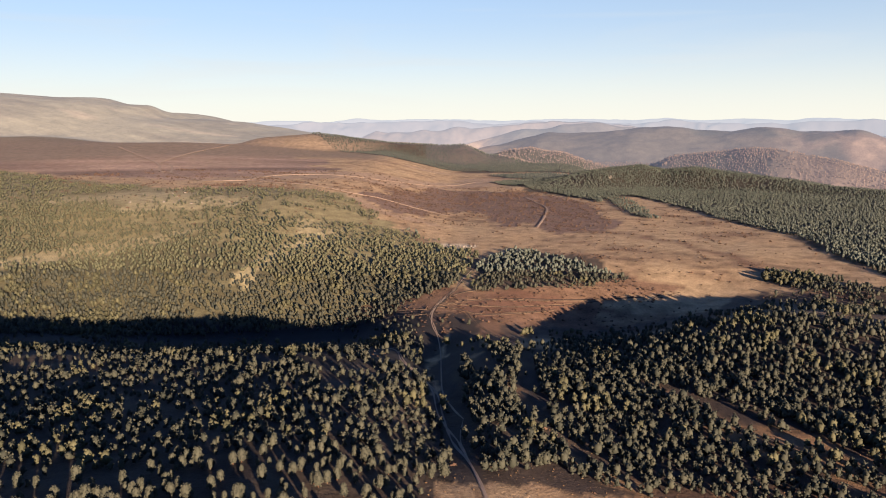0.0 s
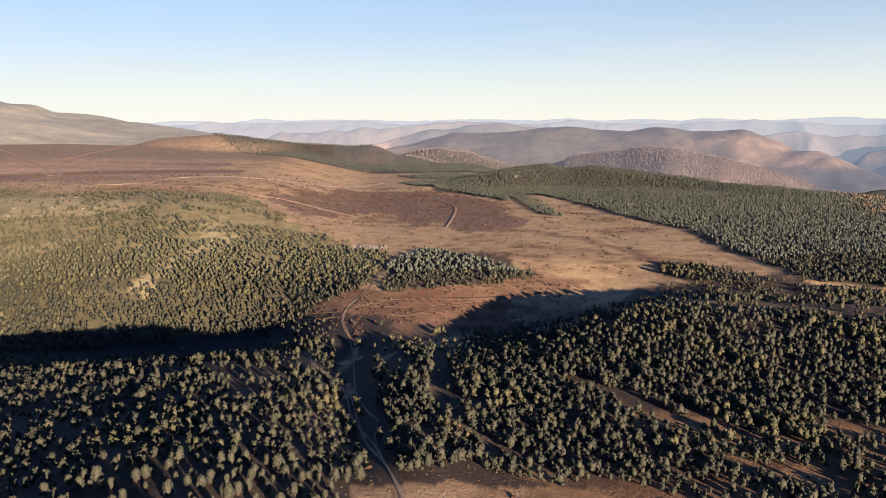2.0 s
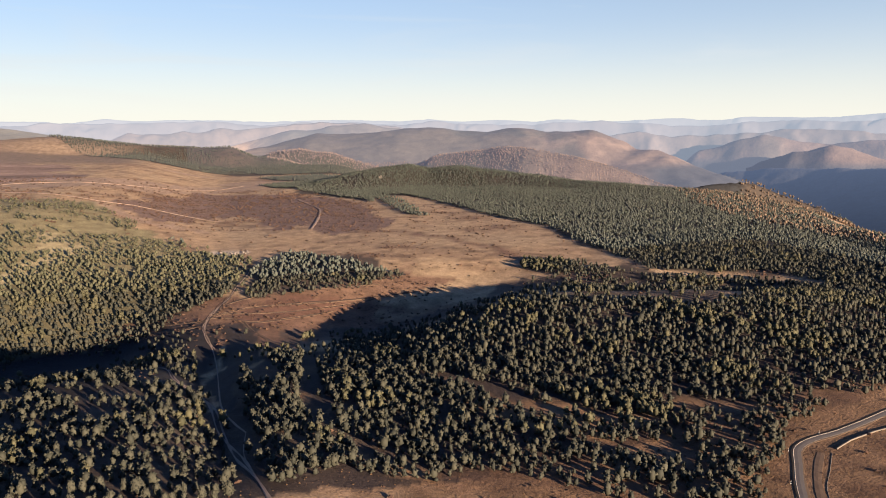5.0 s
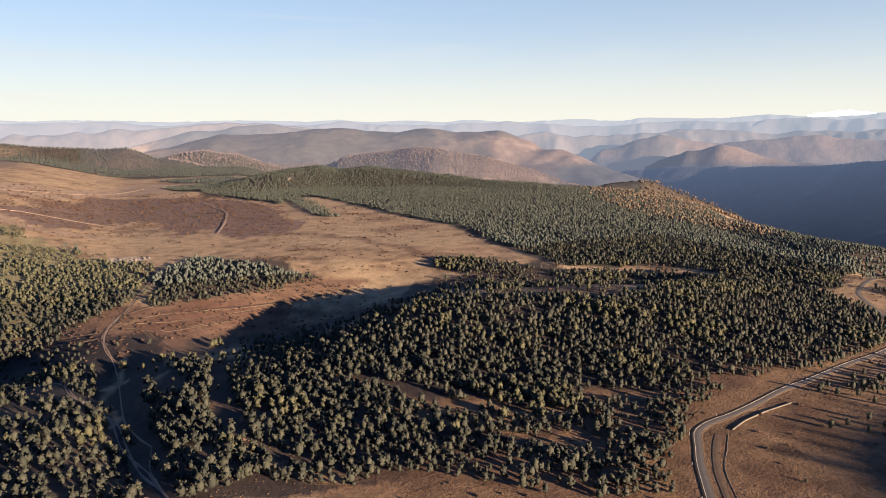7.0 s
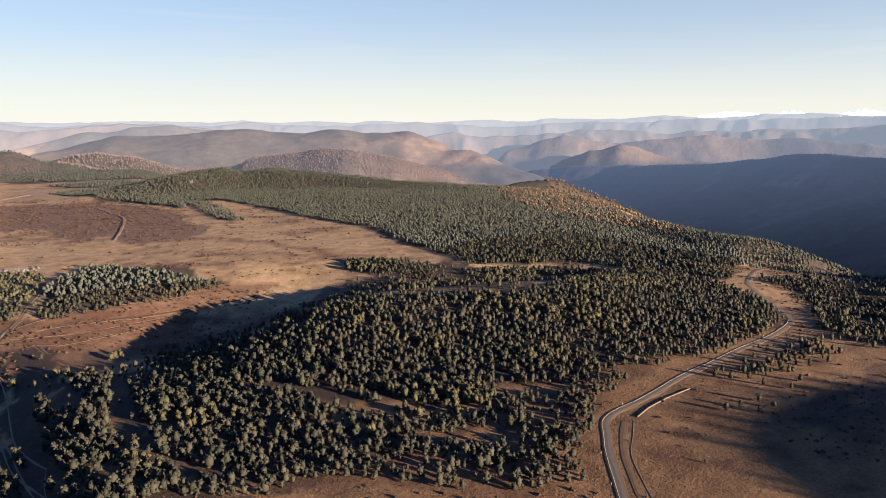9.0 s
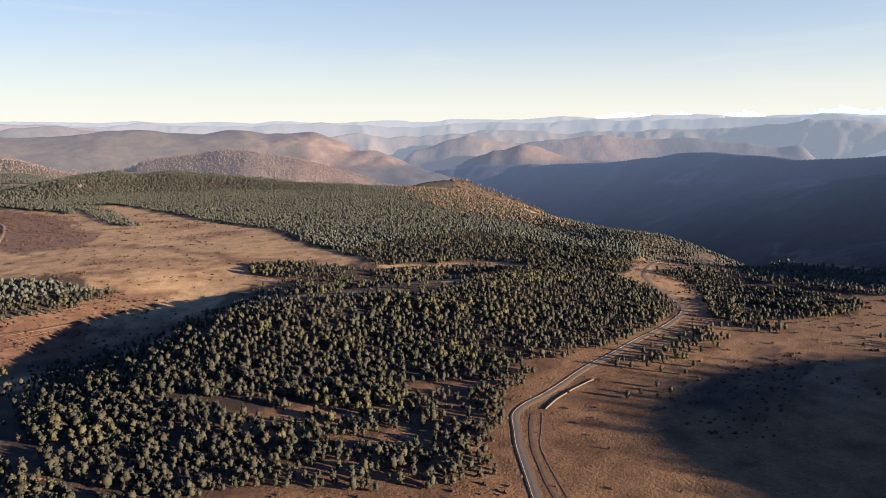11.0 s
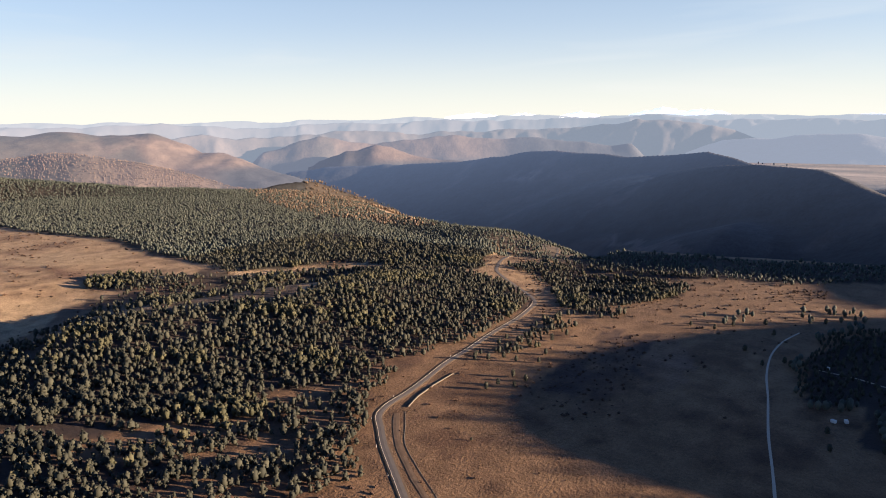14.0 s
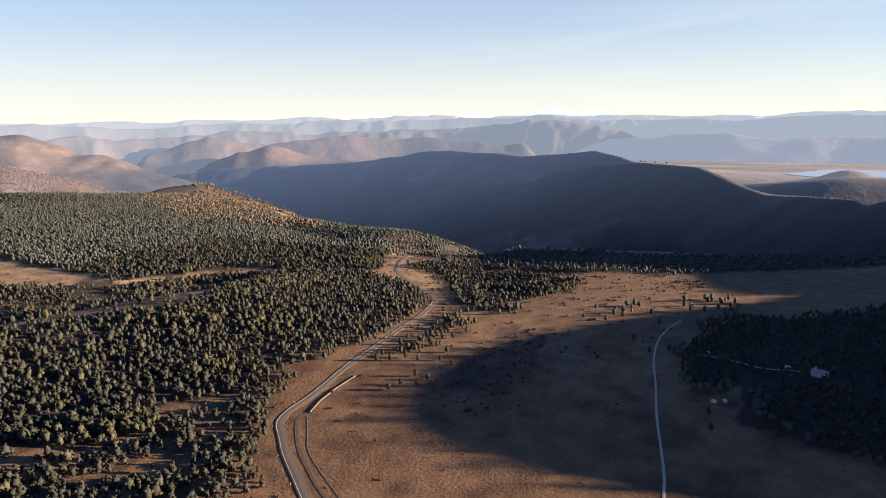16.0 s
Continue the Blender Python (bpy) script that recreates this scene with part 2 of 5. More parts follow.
# sunlit hill across the valley
RIDGES.append(([bearing(44.9, 4330, -3), bearing(47.1, 4300, -2.2), bearing(49.4, 4280, -1.62), bearing(50.6, 4280, -1.75), bearing(52.3, 4280, -2.38), bearing(55, 4280, -2.92), bearing(57.3, 4280, -3.05)], 200, 240, 260, 1.3))
# second row of hills
RIDGES.append(([bearing(40.5, 4560, -2), bearing(42.1, 4560, -1.75), bearing(43.4, 4550, -1.25), bearing(45, 4550, -0.85), bearing(47.1, 4540, -1.4), bearing(49, 4540, -1.6), bearing(53, 4500, -1.2), bearing(56, 4500, -0.95), bearing(60, 4500, -1.25), bearing(63, 4500, -1.05), bearing(66, 4500, -1.5), bearing(70, 4500, -1.6)], 200, 200, 260, 1.3))
# long dark mountain, steep towards the valley
RIDGES.append(([bearing(42.5, 4150, -3.7), bearing(46, 4050, -3.45), bearing(51, 3900, -3.3), bearing(57.3, 3650, -3.05), bearing(59.6, 3500, -2.7), bearing(61.5, 3420, -2.2), bearing(64.3, 3300, -2.08), bearing(66.6, 3180, -2.34), bearing(69.9, 3020, -2.72), bearing(73.5, 2850, -2.5), bearing(75.8, 2720, -2.24), bearing(77.5, 2600, -2.65), bearing(79.3, 2480, -3.25), bearing(84, 2150, -4.4), bearing(88.5, 1800, -5.4), bearing(94, 1500, -5.5)], 450, 400, 330, 1.2))
# unseen higher shoulder past the meadow's end, added to shade the valley
RIDGES.append(([bearing(97.8, 1450, z=5.0), bearing(101, 1450, z=95.0), bearing(106, 1450, z=150.0), bearing(118, 1500, z=170.0), bearing(132, 1600, z=110.0)], 330, 330, 240, 1.6))
# its spur
RIDGES.append(([bearing(73, 2450, -3.9), bearing(76.5, 2260, -3.35), bearing(79.3, 2150, -3.2), bearing(81, 2080, -3.32), bearing(83.6, 1960, -3.52), bearing(84.8, 1900, -3.95), bearing(86.5, 1810, -4.75), bearing(88.5, 1700, -5.45), bearing(91, 1600, -5.6)], 280, 330, 220, 1.3))
# hills beyond the plain
RIDGES.append(([bearing(77, 4350, -1.3), bearing(80, 4250, -1.35), bearing(83, 4200, -1.05), bearing(86, 4150, -0.95), bearing(89, 4150, -1.25), bearing(93, 4200, -1.2), bearing(98, 4250, -1.1), bearing(110, 4300, -1.2)], 330, 200, 170, 1.4))
# bluish crest behind the brown range
RIDGES.append(([bearing(2.5, 4620, -1.9), bearing(4.6, 4620, -1.3), bearing(8.1, 4620, -0.42), bearing(11.3, 4620, -0.1), bearing(13.8, 4620, 0.02), bearing(15.9, 4620, -0.25), bearing(18.5, 4620, -0.6), bearing(22, 4620, -0.9)], 300, 200, 200, 1.4))
VALLEY = [bearing(100, 1600), bearing(90, 1450), bearing(80, 1350), bearing(72, 1350), bearing(63, 1700), bearing(54, 2500), bearing(47, 3100), bearing(43, 3700)]
KNOLLS = [  # x, y, height, radius: swells of the plateau
    (250.0, 440.0, 12.0, 95.0), (385.0, 385.0, 13.0, 90.0), (435.0, 465.0, -13.0, 50.0), (355.0, 495.0, -8.0, 50.0), (250.0, 560.0, -13.0, 85.0), (130.0, 535.0, -12.0, 80.0), (90.0, 440.0, -5.0, 70.0), (-110.0, 505.0, -16.0, 125.0), (-280.0, 490.0, -3.0, 110.0),
    (585.0, 255.0, -8.0, 62.0), (160.0, 518.0, -8.0, 58.0), (215.0, 430.0, 3.0, 60.0), (100.0, 500.0, -4.0, 60.0),
    # unseen hills south of the field, added and sized to cast the shade
    (640.0, -403.0, 101.0, 186.0), (484.0, -434.0, 49.0, 111.0), (888.0, -557.0, 72.0, 119.0), (1160.0, -673.0, 206.0, 228.0),
    (2446.0, -141.0, 24.0, 66.0), (2440.0, -200.0, 16.0, 60.0),
]


def level_plain(x, y):
    return ramp(x, 2050, 2550) * ramp(-y, -1500, -800) * (1 - ramp(np.hypot(x, y), 3500, 3800))


def owner(x, y):
    """Which ridge each plan point belongs to (-1: none of them)."""
    best, who = np.full_like(x, -1e9), np.full(x.shape, -1)
    for k, (line, right, left, depth, edge) in enumerate(RIDGES):
        z = crest(x, y, line, right, left, depth, edge)
        who, best = np.where(z > best, k, who), np.maximum(z, best)
    return np.where(best > height(x, y) - 32, who, -1)


def height(x, y):
    """Height of the ground at plan points (arrays)."""
    x, y = np.asarray(x, float), np.asarray(y, float)
    r = np.hypot(x, y)
    z = 42 * ramp(y, 540, 1000) * ramp(-x + 0.05 * y, -10, 260)
    z = z + 52 * ramp(y, 1250, 2700) * ramp(-x, 60, 900)
    z = z - 170 * ramp(r, 2300, 3600) * ramp(x + 0.35 * y, -600, 300)
    angle = np.degrees(np.arctan2(x, y))
    z = z - 130 * ramp(r, 1560, 2050) * ramp(angle, 11, 20) * (1 - ramp(angle, 80, 95))
    z = z + (8 + 28 * ramp(-x, -110, 40)) * ramp(-x, -200, -90) * (1 - ramp(y, 100, 500))
    z = z + ramp(-x, -5, 70) * np.interp(y, [110, 200, 290, 330, 360, 385, 525, 550, 575, 640], [8, 6, 5, 8, 11, 9, -14, -15, -12, 0])
    # slight bump below the view, added to shade the slope beyond
    z = z + 0.4 * np.exp(-((y - 190) / 36) ** 2) * (1 - ramp(x, 50, 135))
    z = z - 30 * ramp(r, 725, 815) * ramp(angle, 58, 62) * (1 - ramp(angle, 66, 70)) * (1 - ramp(r, 1100, 1400))
    z = z - 6 * np.exp(-((x - 6) / 15) ** 2) * ramp(y, 190, 270) * (1 - ramp(y, 450, 520))
    plain = level_plain(x, y)
    z = z * (1 - plain) - 48 * plain
    d, _, _ = along(x, y, VALLEY)
    z = z - 215 * np.exp(-(d / 330) ** 2) * ramp(r, 640, 1000)
    for cx, cy, tall, wide in KNOLLS:
        z = z + tall * np.exp(-((x - cx) ** 2 + (y - cy) ** 2) / wide ** 2)
    for line, right, left, depth, edge in RIDGES:
        z = blend_max(z, crest(x, y, line, right, left, depth, edge))
    far = ramp(r, 1700, 3200) * (1 - plain)
    rugged = ramp(r, 2400, 3000) * (1 - plain) * ramp(angle, 4, 11) * (1 - 0.65 * ramp(angle, 50, 58) * (1 - ramp(r, 3700, 4300)))
    z = z + 26 * rugged * (0.27 - np.abs(fractal(x + 90 * fractal(x, y + 500, 400 + 0 * x, 2), y, 400 + 0 * x, 5)))
    z = z + 0.7 * fractal(x, y, 90 + 0 * x, 3) * ramp(r, 100, 600)
    return z + (2.5 + 10 * ramp(x, 200, 900)) * far * fractal(x, y, 330 + 0 * x, 3) + 6 * far * fractal(x + 900, y, 620 + 0 * x, 3)
# ---- end of the lie ----

# ---- building helpers ----
def mesh_of(name, verts, faces, mat, smooth=False):
    me = bpy.data.meshes.new(name)
    me.from_pydata([tuple(v) for v in verts], [], [tuple(f) for f in faces])
    me.materials.append(mat)
    if smooth:
        me.polygons.foreach_set("use_smooth", np.ones(len(me.polygons), bool))
    return me


def part(name, bm, mat, parent, label=""):
    """One bmesh as one mesh object under a thing or a part."""
    me = bpy.data.meshes.new(name)
    bm.to_mesh(me)
    bm.free()
    me.materials.append(mat)
    ob = new(name, me)
    ob.parent = parent
    return tagged(ob, label)


def box(bm, size, m, bevel=0.0):
    made = bmesh.ops.create_cube(bm, size=1, matrix=m @ Matrix.Diagonal((*size, 1)))
    if bevel:
        edges = list({e for v in made["verts"] for e in v.link_edges})
        bmesh.ops.bevel(bm, geom=edges, offset=bevel, segments=1, affect="EDGES")
    return bm


def inside(x, y, poly):
    """Which plan points lie in the polygon."""
    hit = np.zeros(x.shape, bool)
    for (ax, ay), (bx, by) in zip(poly, poly[1:] + poly[:1]):
        if ay != by:
            hit ^= ((ay > y) != (by > y)) & (x < (bx - ax) * (y - ay) / (by - ay) + ax)
    return hit


def ground(x, y):
    return float(height(np.array([float(x)]), np.array([float(y)]))[0])


# ---- land cover, as outlines in plan ----
RIDGE_WOOD = [(16, 212), (45, 230), (65, 226), (96, 228), (136, 240), (165, 234), (207, 232), (235, 240), (270, 248), (316, 252), (354, 252), (403, 252), (480, 252), (523, 290), (530, 320),
              (545, 350), (540, 400), (520, 440), (490, 440), (460, 415), (415, 398), (376, 386), (348, 390), (312, 392), (286, 412), (248, 440), (226, 446), (200, 450), (176, 464), (162, 452), (142, 455), (124, 480), (100, 470),
              (79, 447), (55, 446), (41, 456), (26, 420), (15, 380), (14, 320)]
ROADSIDE_WOOD = [(84, 236), (120, 214), (160, 188), (195, 182), (224, 205), (258, 224), (337, 231), (467, 246), (480, 256), (400, 258), (316, 258), (235, 245), (141, 255)]
LEFT_WOOD = [(8, 140), (9, 250), (4, 300), (1, 345), (-8, 384), (-2, 420), (2, 440), (3, 480), (-8, 506), (-45, 500), (-70, 452), (-112, 446), (-127, 488), (-178, 463), (-233, 459), (-278, 442), (-480, 430), (-480, 120), (-160, 120)]
HILL_WOOD = [(-560, 500), (-334, 512), (-269, 508), (-229, 520), (-168, 540), (-113, 550), (-65, 552), (-26, 562), (13, 598), (34, 612), (45, 653), (58, 720), (52, 790), (5, 816), (-39, 882), (-75, 978), (-131, 1047), (-200, 1054),
             (-295, 1092), (-394, 1072), (-576, 1183), (-771, 1384), (-930, 1500), (-1250, 1450), (-900, 500)]
SPIT_WOOD = [(40, 582), (44, 624), (63, 710), (105, 756), (146, 704), (168, 658), (189, 628), (148, 606), (88, 586)]
FAR_WOOD = [(155, 1640), (215, 1450), (275, 1340), (305, 1200), (345, 1330), (400, 1290), (425, 1160), (432, 950), (452, 820), (440, 718), (432, 640), (428, 600), (425, 550), (464, 526), (511, 493), (528, 447),
            (545, 395), (560, 350), (610, 372), (700, 420), (775, 470), (930, 720), (1130, 1000), (1320, 1350), (1000, 1650), (700, 1800), (400, 1800)]
SPUR_WOOD = [(336, 1330), (372, 1290), (352, 1100), (343, 985), (325, 1000), (318, 1160)]
STRIP_WOOD = [(325, 650), (358, 618), (385, 580), (411, 539), (450, 512), (490, 477), (512, 437), (498, 430), (480, 462), (452, 486), (425, 490), (388, 506), (352, 535), (328, 580), (318, 620)]
SHADED_HEATH = [(-2, 340), (-2, 520), (-30, 556), (-113, 566), (-168, 558), (-229, 535), (-334, 522), (-420, 440), (-200, 380), (-80, 330)]
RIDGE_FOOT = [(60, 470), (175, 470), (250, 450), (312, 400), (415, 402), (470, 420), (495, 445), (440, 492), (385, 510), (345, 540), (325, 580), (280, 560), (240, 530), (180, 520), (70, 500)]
BEND_WOOD = [(600, 330), (572, 300), (545, 268), (500, 240), (478, 226), (466, 202), (504, 190), (556, 160), (590, 160), (628, 235), (640, 310)]
BEND_GROUP = [(394, 214), (450, 217), (474, 206), (491, 170), (433, 184), (393, 190)]
FIELD_ROW = [(500, 134), (530, 80), (565, 55), (578, 28), (530, 28), (515, 70), (480, 110)]
STRIP_SCRUB = [(311, 550), (286, 452), (303, 438), (357, 442), (440, 488), (385, 505), (345, 535), (325, 575)]
CLEARINGS = [((54, 268), (77, 235), 4), ((127, 339), (158, 276), 6), ((165, 299), (181, 253), 5), ((154, 288), (197, 254), 5), ((43, 330), (55, 308), 3), ((159, 238), (192, 222), 6), ((229, 265), (260, 245), 5)]
EDGE_WOOD = [(640, 330), (640, 225), (618, 190), (652, 80), (722, -12), (800, -130), (900, -140), (840, 0), (760, 120), (740, 250), (760, 380)]
SHADE_WOOD = [(411, 50), (369, 41), (386, 8), (343, -1), (320, -24), (308, -70), (330, -220), (720, -260), (600, -80), (562, -32), (534, 22), (492, 46)]
LARCH_EDGE = [(800, 560), (844, 609), (930, 720), (1000, 880), (1130, 1000), (1330, 1350), (1500, 1600), (1600, 1750), (1400, 1750), (1150, 1400), (890, 1080), (800, 880), (775, 760), (800, 660)]
LOW_HILL_WOOD = [(-460, 2700), (-400, 2430), (-260, 2250), (-60, 2080), (160, 1990), (430, 1960), (640, 2100), (700, 2450), (640, 2800), (180, 2800), (-250, 2820)]
MOUNTAIN_CLEARING = [(1967, 736), (1862, 662), (1670, 518), (1535, 422), (1490, 440), (1630, 545), (1720, 605), (1850, 700)]
DARK_FAR_BAND = [(170, 1860), (328, 1920), (400, 1860), (330, 1680), (213, 1760)]
HEATH = [(-101, 1100), (18, 1427), (199, 1441), (265, 1295), (296, 1161), (262, 940), (181, 878), (150, 963), (112, 912), (83, 1027), (43, 1091), (-10, 985), (-53, 1023)]
HIGH_HEATH = [(-2400, 1900), (-1321, 3100), (-887, 3320), (-480, 2400), (-350, 2000), (-250, 1750), (-230, 1600), (-160, 1480), (-240, 1420), (-303, 1330), (-458, 1230), (-930, 1530), (-1700, 1500)]
BARE_STRIPS = [[(-118, 840), (-110, 770), (-140, 690), (-160, 612), (-190, 625), (-172, 700), (-150, 760), (-150, 850)], [(-450, 1050), (-350, 1030), (-290, 880), (-370, 850), (-430, 930)], [(-510, 985), (-435, 995), (-425, 915), (-485, 900)], [(-300, 965), (-250, 970), (-240, 880), (-290, 870)], [(-330, 760), (-250, 790), (-300, 700), (-420, 640), (-430, 680)]]
PALE_PATCHES = [[(40, 1690), (150, 1770), (330, 1720), (300, 1650), (120, 1630)], [(-60, 1930), (60, 1900), (40, 1860), (-80, 1880)], [(-790, 1760), (-715, 1750), (-690, 1650), (-750, 1640)], [(-705, 1780), (-655, 1780), (-640, 1690), (-685, 1690)], [(-620, 1810), (-540, 1820), (-510, 1720), (-590, 1700)], [(-550, 1740), (-430, 1760), (-405, 1640), (-520, 1600)],
                [(-400, 1250), (-250, 1380), (120, 1660), (150, 1560), (-60, 1330), (-330, 1205)], [(-118, 1085), (-40, 985), (10, 930), (0, 905), (-60, 965), (-135, 1070)]]
BRUSH = [(-65, 573), (-26, 576), (13, 598), (40, 585), (88, 586), (148, 606), (189, 628), (240, 600), (190, 575), (94, 535), (45, 505), (0, 480), (-30, 530)]
SCRUB_FIELD = [(330, 175), (420, 160), (455, 130), (400, 100), (340, 120), (300, 165)]
ROAD_GROUP = [(328, 214), (350, 217), (392, 213), (400, 196), (375, 192), (345, 204)]
CORRIDOR = [(-8, 525), (8, 481), (6, 429), (-2, 381), (5, 344), (8, 304), (9, 215), (18, 215), (17, 318), (15, 372), (19, 405), (24, 438), (33, 462), (45, 500)]
GLADES = [[(22, 440), (34, 446), (41, 420), (38, 366), (30, 350), (27, 389)], [(58, 416), (72, 430), (60, 380), (58, 355), (57, 307), (53, 263), (48, 273), (46, 311), (46, 345)], [(-36, 428), (-22, 412), (-12, 376), (-20, 359), (-32, 371)], [(-75, 478), (-48, 470), (-50, 452), (-80, 448)]]
RIM_WOOD = [(742, 462), (765, 430), (725, 398), (690, 372), (655, 392), (690, 425), (705, 452)]
RIM_SLOPE = [(690, 372), (760, 520), (900, 560), (1000, 420), (860, 300), (735, 318)]
ROCK_BANK = [(16, 774), (36, 768), (58, 778), (50, 802), (24, 806)]
HOLLOW_EDGE = [(15, 470), (40, 455), (130, 500), (160, 560), (60, 572), (15, 545)]
BURNT = [(277, 155), (296, 171), (356, 178), (416, 168), (450, 150), (400, 138), (347, 118), (299, 112), (270, 128)]
DRY_STREAM = [bearing(18, 900), bearing(22, 800), bearing(27, 720), bearing(31, 650)]

# the wood floor's near-black blue has the trees' shade painted in
TAN, OLIVE, HEATH_BROWN, SHADED_FLOOR = (0.262, 0.193, 0.118), (0.150, 0.138, 0.076), (0.112, 0.077, 0.066), (0.012, 0.011, 0.014)
RED_BROWN, FAR_BROWN, PALE, MOUNTAIN = (0.095, 0.052, 0.036), (0.078, 0.062, 0.053), (0.275, 0.210, 0.130), (0.128, 0.126, 0.098)


def land_cover(x, y):
    """Base colour of the ground at plan points."""
    wx, wy = x + 14 * fractal(x, y, 70 + 0 * x, 4), y + 14 * fractal(x + 900, y - 300, 70 + 0 * x, 4)
    far = 1 + np.hypot(x, y) / 700
    wx, wy = x + (wx - x) * far, y + (wy - y) * far
    r = np.hypot(x, y)
    c = np.zeros((len(x), 3))
    c[:] = TAN

    def lay(mask, colour, strength=1.0):
        k = (np.asarray(mask, float) * strength)[:, None]
        c[:] = c * (1 - k) + np.array(colour) * k

    patches = fractal(x, y, 60 + 0 * x, 5)
    streaks = fractal(x * 0.45 + y * 0.8, y * 0.25 - x * 0.15, 26 + 0 * x, 4)
    lay(np.clip(streaks * 2.6 - 0.35, 0, 1) * ramp(r, 330, 520), RED_BROWN, 0.6)
    lay(np.clip(fractal(x * 0.5 + y * 0.85, y * 0.3 - x * 0.2, 9 + 0 * x, 3) * 2.4 - 0.5, 0, 1) * ramp(r, 330, 480), (0.060, 0.036, 0.026), 0.7)
    lay(np.clip(-patches * 2.0 - 0.15, 0, 1), PALE, 0.85)
    lay(np.clip(patches * 1.5 - 0.35, 0, 1) * (1 - ramp(r, 260, 420)), RED_BROWN, 0.8)
    lay((1 - ramp(r, 380, 620)) * ramp(np.degrees(np.arctan2(x, y)), 8, 30), (0.116, 0.069, 0.037), 0.85)
    lay(ramp(x + 0.6 * np.minimum(0, 150 - y), 300, 400) * (1 - ramp(y, 220, 300)) * (1 - ramp(x, 800, 950)), (0.163, 0.106, 0.061), 0.88)
    lay(ramp(x, 190, 240) * (1 - ramp(y, 195, 225)) * (1 - ramp(x, 460, 520)) * np.clip(fractal(x + 70, y - 40, 22 + 0 * x, 5) * 2.2 - 0.2, 0, 1), (0.062, 0.034, 0.020), 0.7)
    lay(np.clip(fractal(x + 300, y, 16 + 0 * x, 4) * 2 - 0.3, 0, 1) * (1 - ramp(r, 400, 620)), (0.062, 0.035, 0.021), 0.75)
    # darkens the meadow by the bend in place of long tree shadows
    lay(ramp(x, 420, 500) * (1 - ramp(y, 330, 380)) * (1 - ramp(x, 700, 800)), (0.100, 0.066, 0.042), 0.5)
    # tree shade laid under the woods as ground colour
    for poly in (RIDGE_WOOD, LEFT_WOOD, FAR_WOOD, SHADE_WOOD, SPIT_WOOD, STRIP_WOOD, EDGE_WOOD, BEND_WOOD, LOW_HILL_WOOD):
        lay(inside(wx, wy, poly), SHADED_FLOOR, 0.85)
    # the far wood's floor is paled in colour to imitate haze
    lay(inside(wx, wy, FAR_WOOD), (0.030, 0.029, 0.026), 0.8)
    lay(inside(wx, wy, ROADSIDE_WOOD), (0.075, 0.045, 0.030), 0.6)
    for a, b, gap in CLEARINGS:
        d, _, _ = along(wx, wy, [(*a, 0), (*b, 0)])
        lay(1 - ramp(d, gap, 2 * gap), (0.150, 0.095, 0.054), 0.9)
    lay(inside(wx, wy, HILL_WOOD), OLIVE, 0.95)
    # lower slope darkened in colour for the shade between its trees
    lay(inside(wx, wy, HILL_WOOD) * (1 - ramp(y + 60 * patches, 640, 760)), (0.058, 0.056, 0.034), 0.85)
    lay(inside(wx, wy, HOLLOW_EDGE), RED_BROWN, 0.85)
    lay(inside(wx, wy, HEATH), HEATH_BROWN, 0.95)
    lay(inside(wx, wy, HIGH_HEATH), (0.160, 0.112, 0.095), 0.85)
    bands = fractal(x * 0.12, y * 0.5, 40 + 0 * x, 4)
    lay(inside(wx, wy, HIGH_HEATH) * np.clip(bands * 2.6 - 0.3, 0, 1), (0.27, 0.200, 0.160), 0.8)
    lay(inside(wx, wy, HIGH_HEATH) * np.clip(-bands * 2.6 - 0.4, 0, 1), (0.085, 0.058, 0.050), 0.75)
    lay(inside(wx, wy, BRUSH), RED_BROWN, 0.8)
    # shade over the left heath, painted as near-black ground
    lay(inside(wx, wy, SHADED_HEATH), SHADED_FLOOR, 1.0)
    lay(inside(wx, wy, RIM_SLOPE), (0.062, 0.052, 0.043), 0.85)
    # track corridor and glades: their shade put in as near-black ground
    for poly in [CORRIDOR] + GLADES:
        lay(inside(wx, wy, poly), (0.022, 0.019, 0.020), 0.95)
    # ground behind the ridge wood, darkened to imitate the ridge's shade
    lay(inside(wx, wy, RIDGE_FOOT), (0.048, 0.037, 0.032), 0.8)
    lay(inside(wx, wy, SCRUB_FIELD) * np.clip(0.3 + patches, 0, 1), HEATH_BROWN, 0.8)
    lay(inside(wx, wy, BURNT) * np.clip(0.55 + 1.3 * fractal(x * 0.7 + 50 + y * 0.4, y - 0.3 * x, 26 + 0 * x, 5), 0, 1), (0.040, 0.027, 0.026), 0.9)
    for poly in BARE_STRIPS:
        lay(inside(wx, wy, poly), (0.25, 0.222, 0.135), 0.7)
    for poly in PALE_PATCHES:
        lay(inside(x * 0.3 + wx * 0.7, y * 0.3 + wy * 0.7, poly), (0.21, 0.158, 0.122), 0.7)
    d, _, _ = along(wx, wy, DRY_STREAM)
    lay(np.exp(-(d / 13) ** 2), RED_BROWN, 0.85)
    lay(inside(x * 0.6 + wx * 0.4, y * 0.6 + wy * 0.4, ROCK_BANK), (0.36, 0.315, 0.25), 0.9)
    bearing_of = np.degrees(np.arctan2(x, y))
    lay(ramp(r, 1850, 2050) * (1 - ramp(bearing_of, -5, -2)), (0.125, 0.100, 0.080), 0.9)
    lay(ramp(r, 2650, 3300) * (1 - ramp(bearing_of, -6, 2)), MOUNTAIN, 0.95)
    lay(ramp(r, 2650, 3300) * (1 - ramp(bearing_of, -6, 2)) * np.clip(fractal(x * 0.3, y, 110 + 0 * x, 5) * 1.8 - 0.2, 0, 1), (0.080, 0.072, 0.056), 0.6)
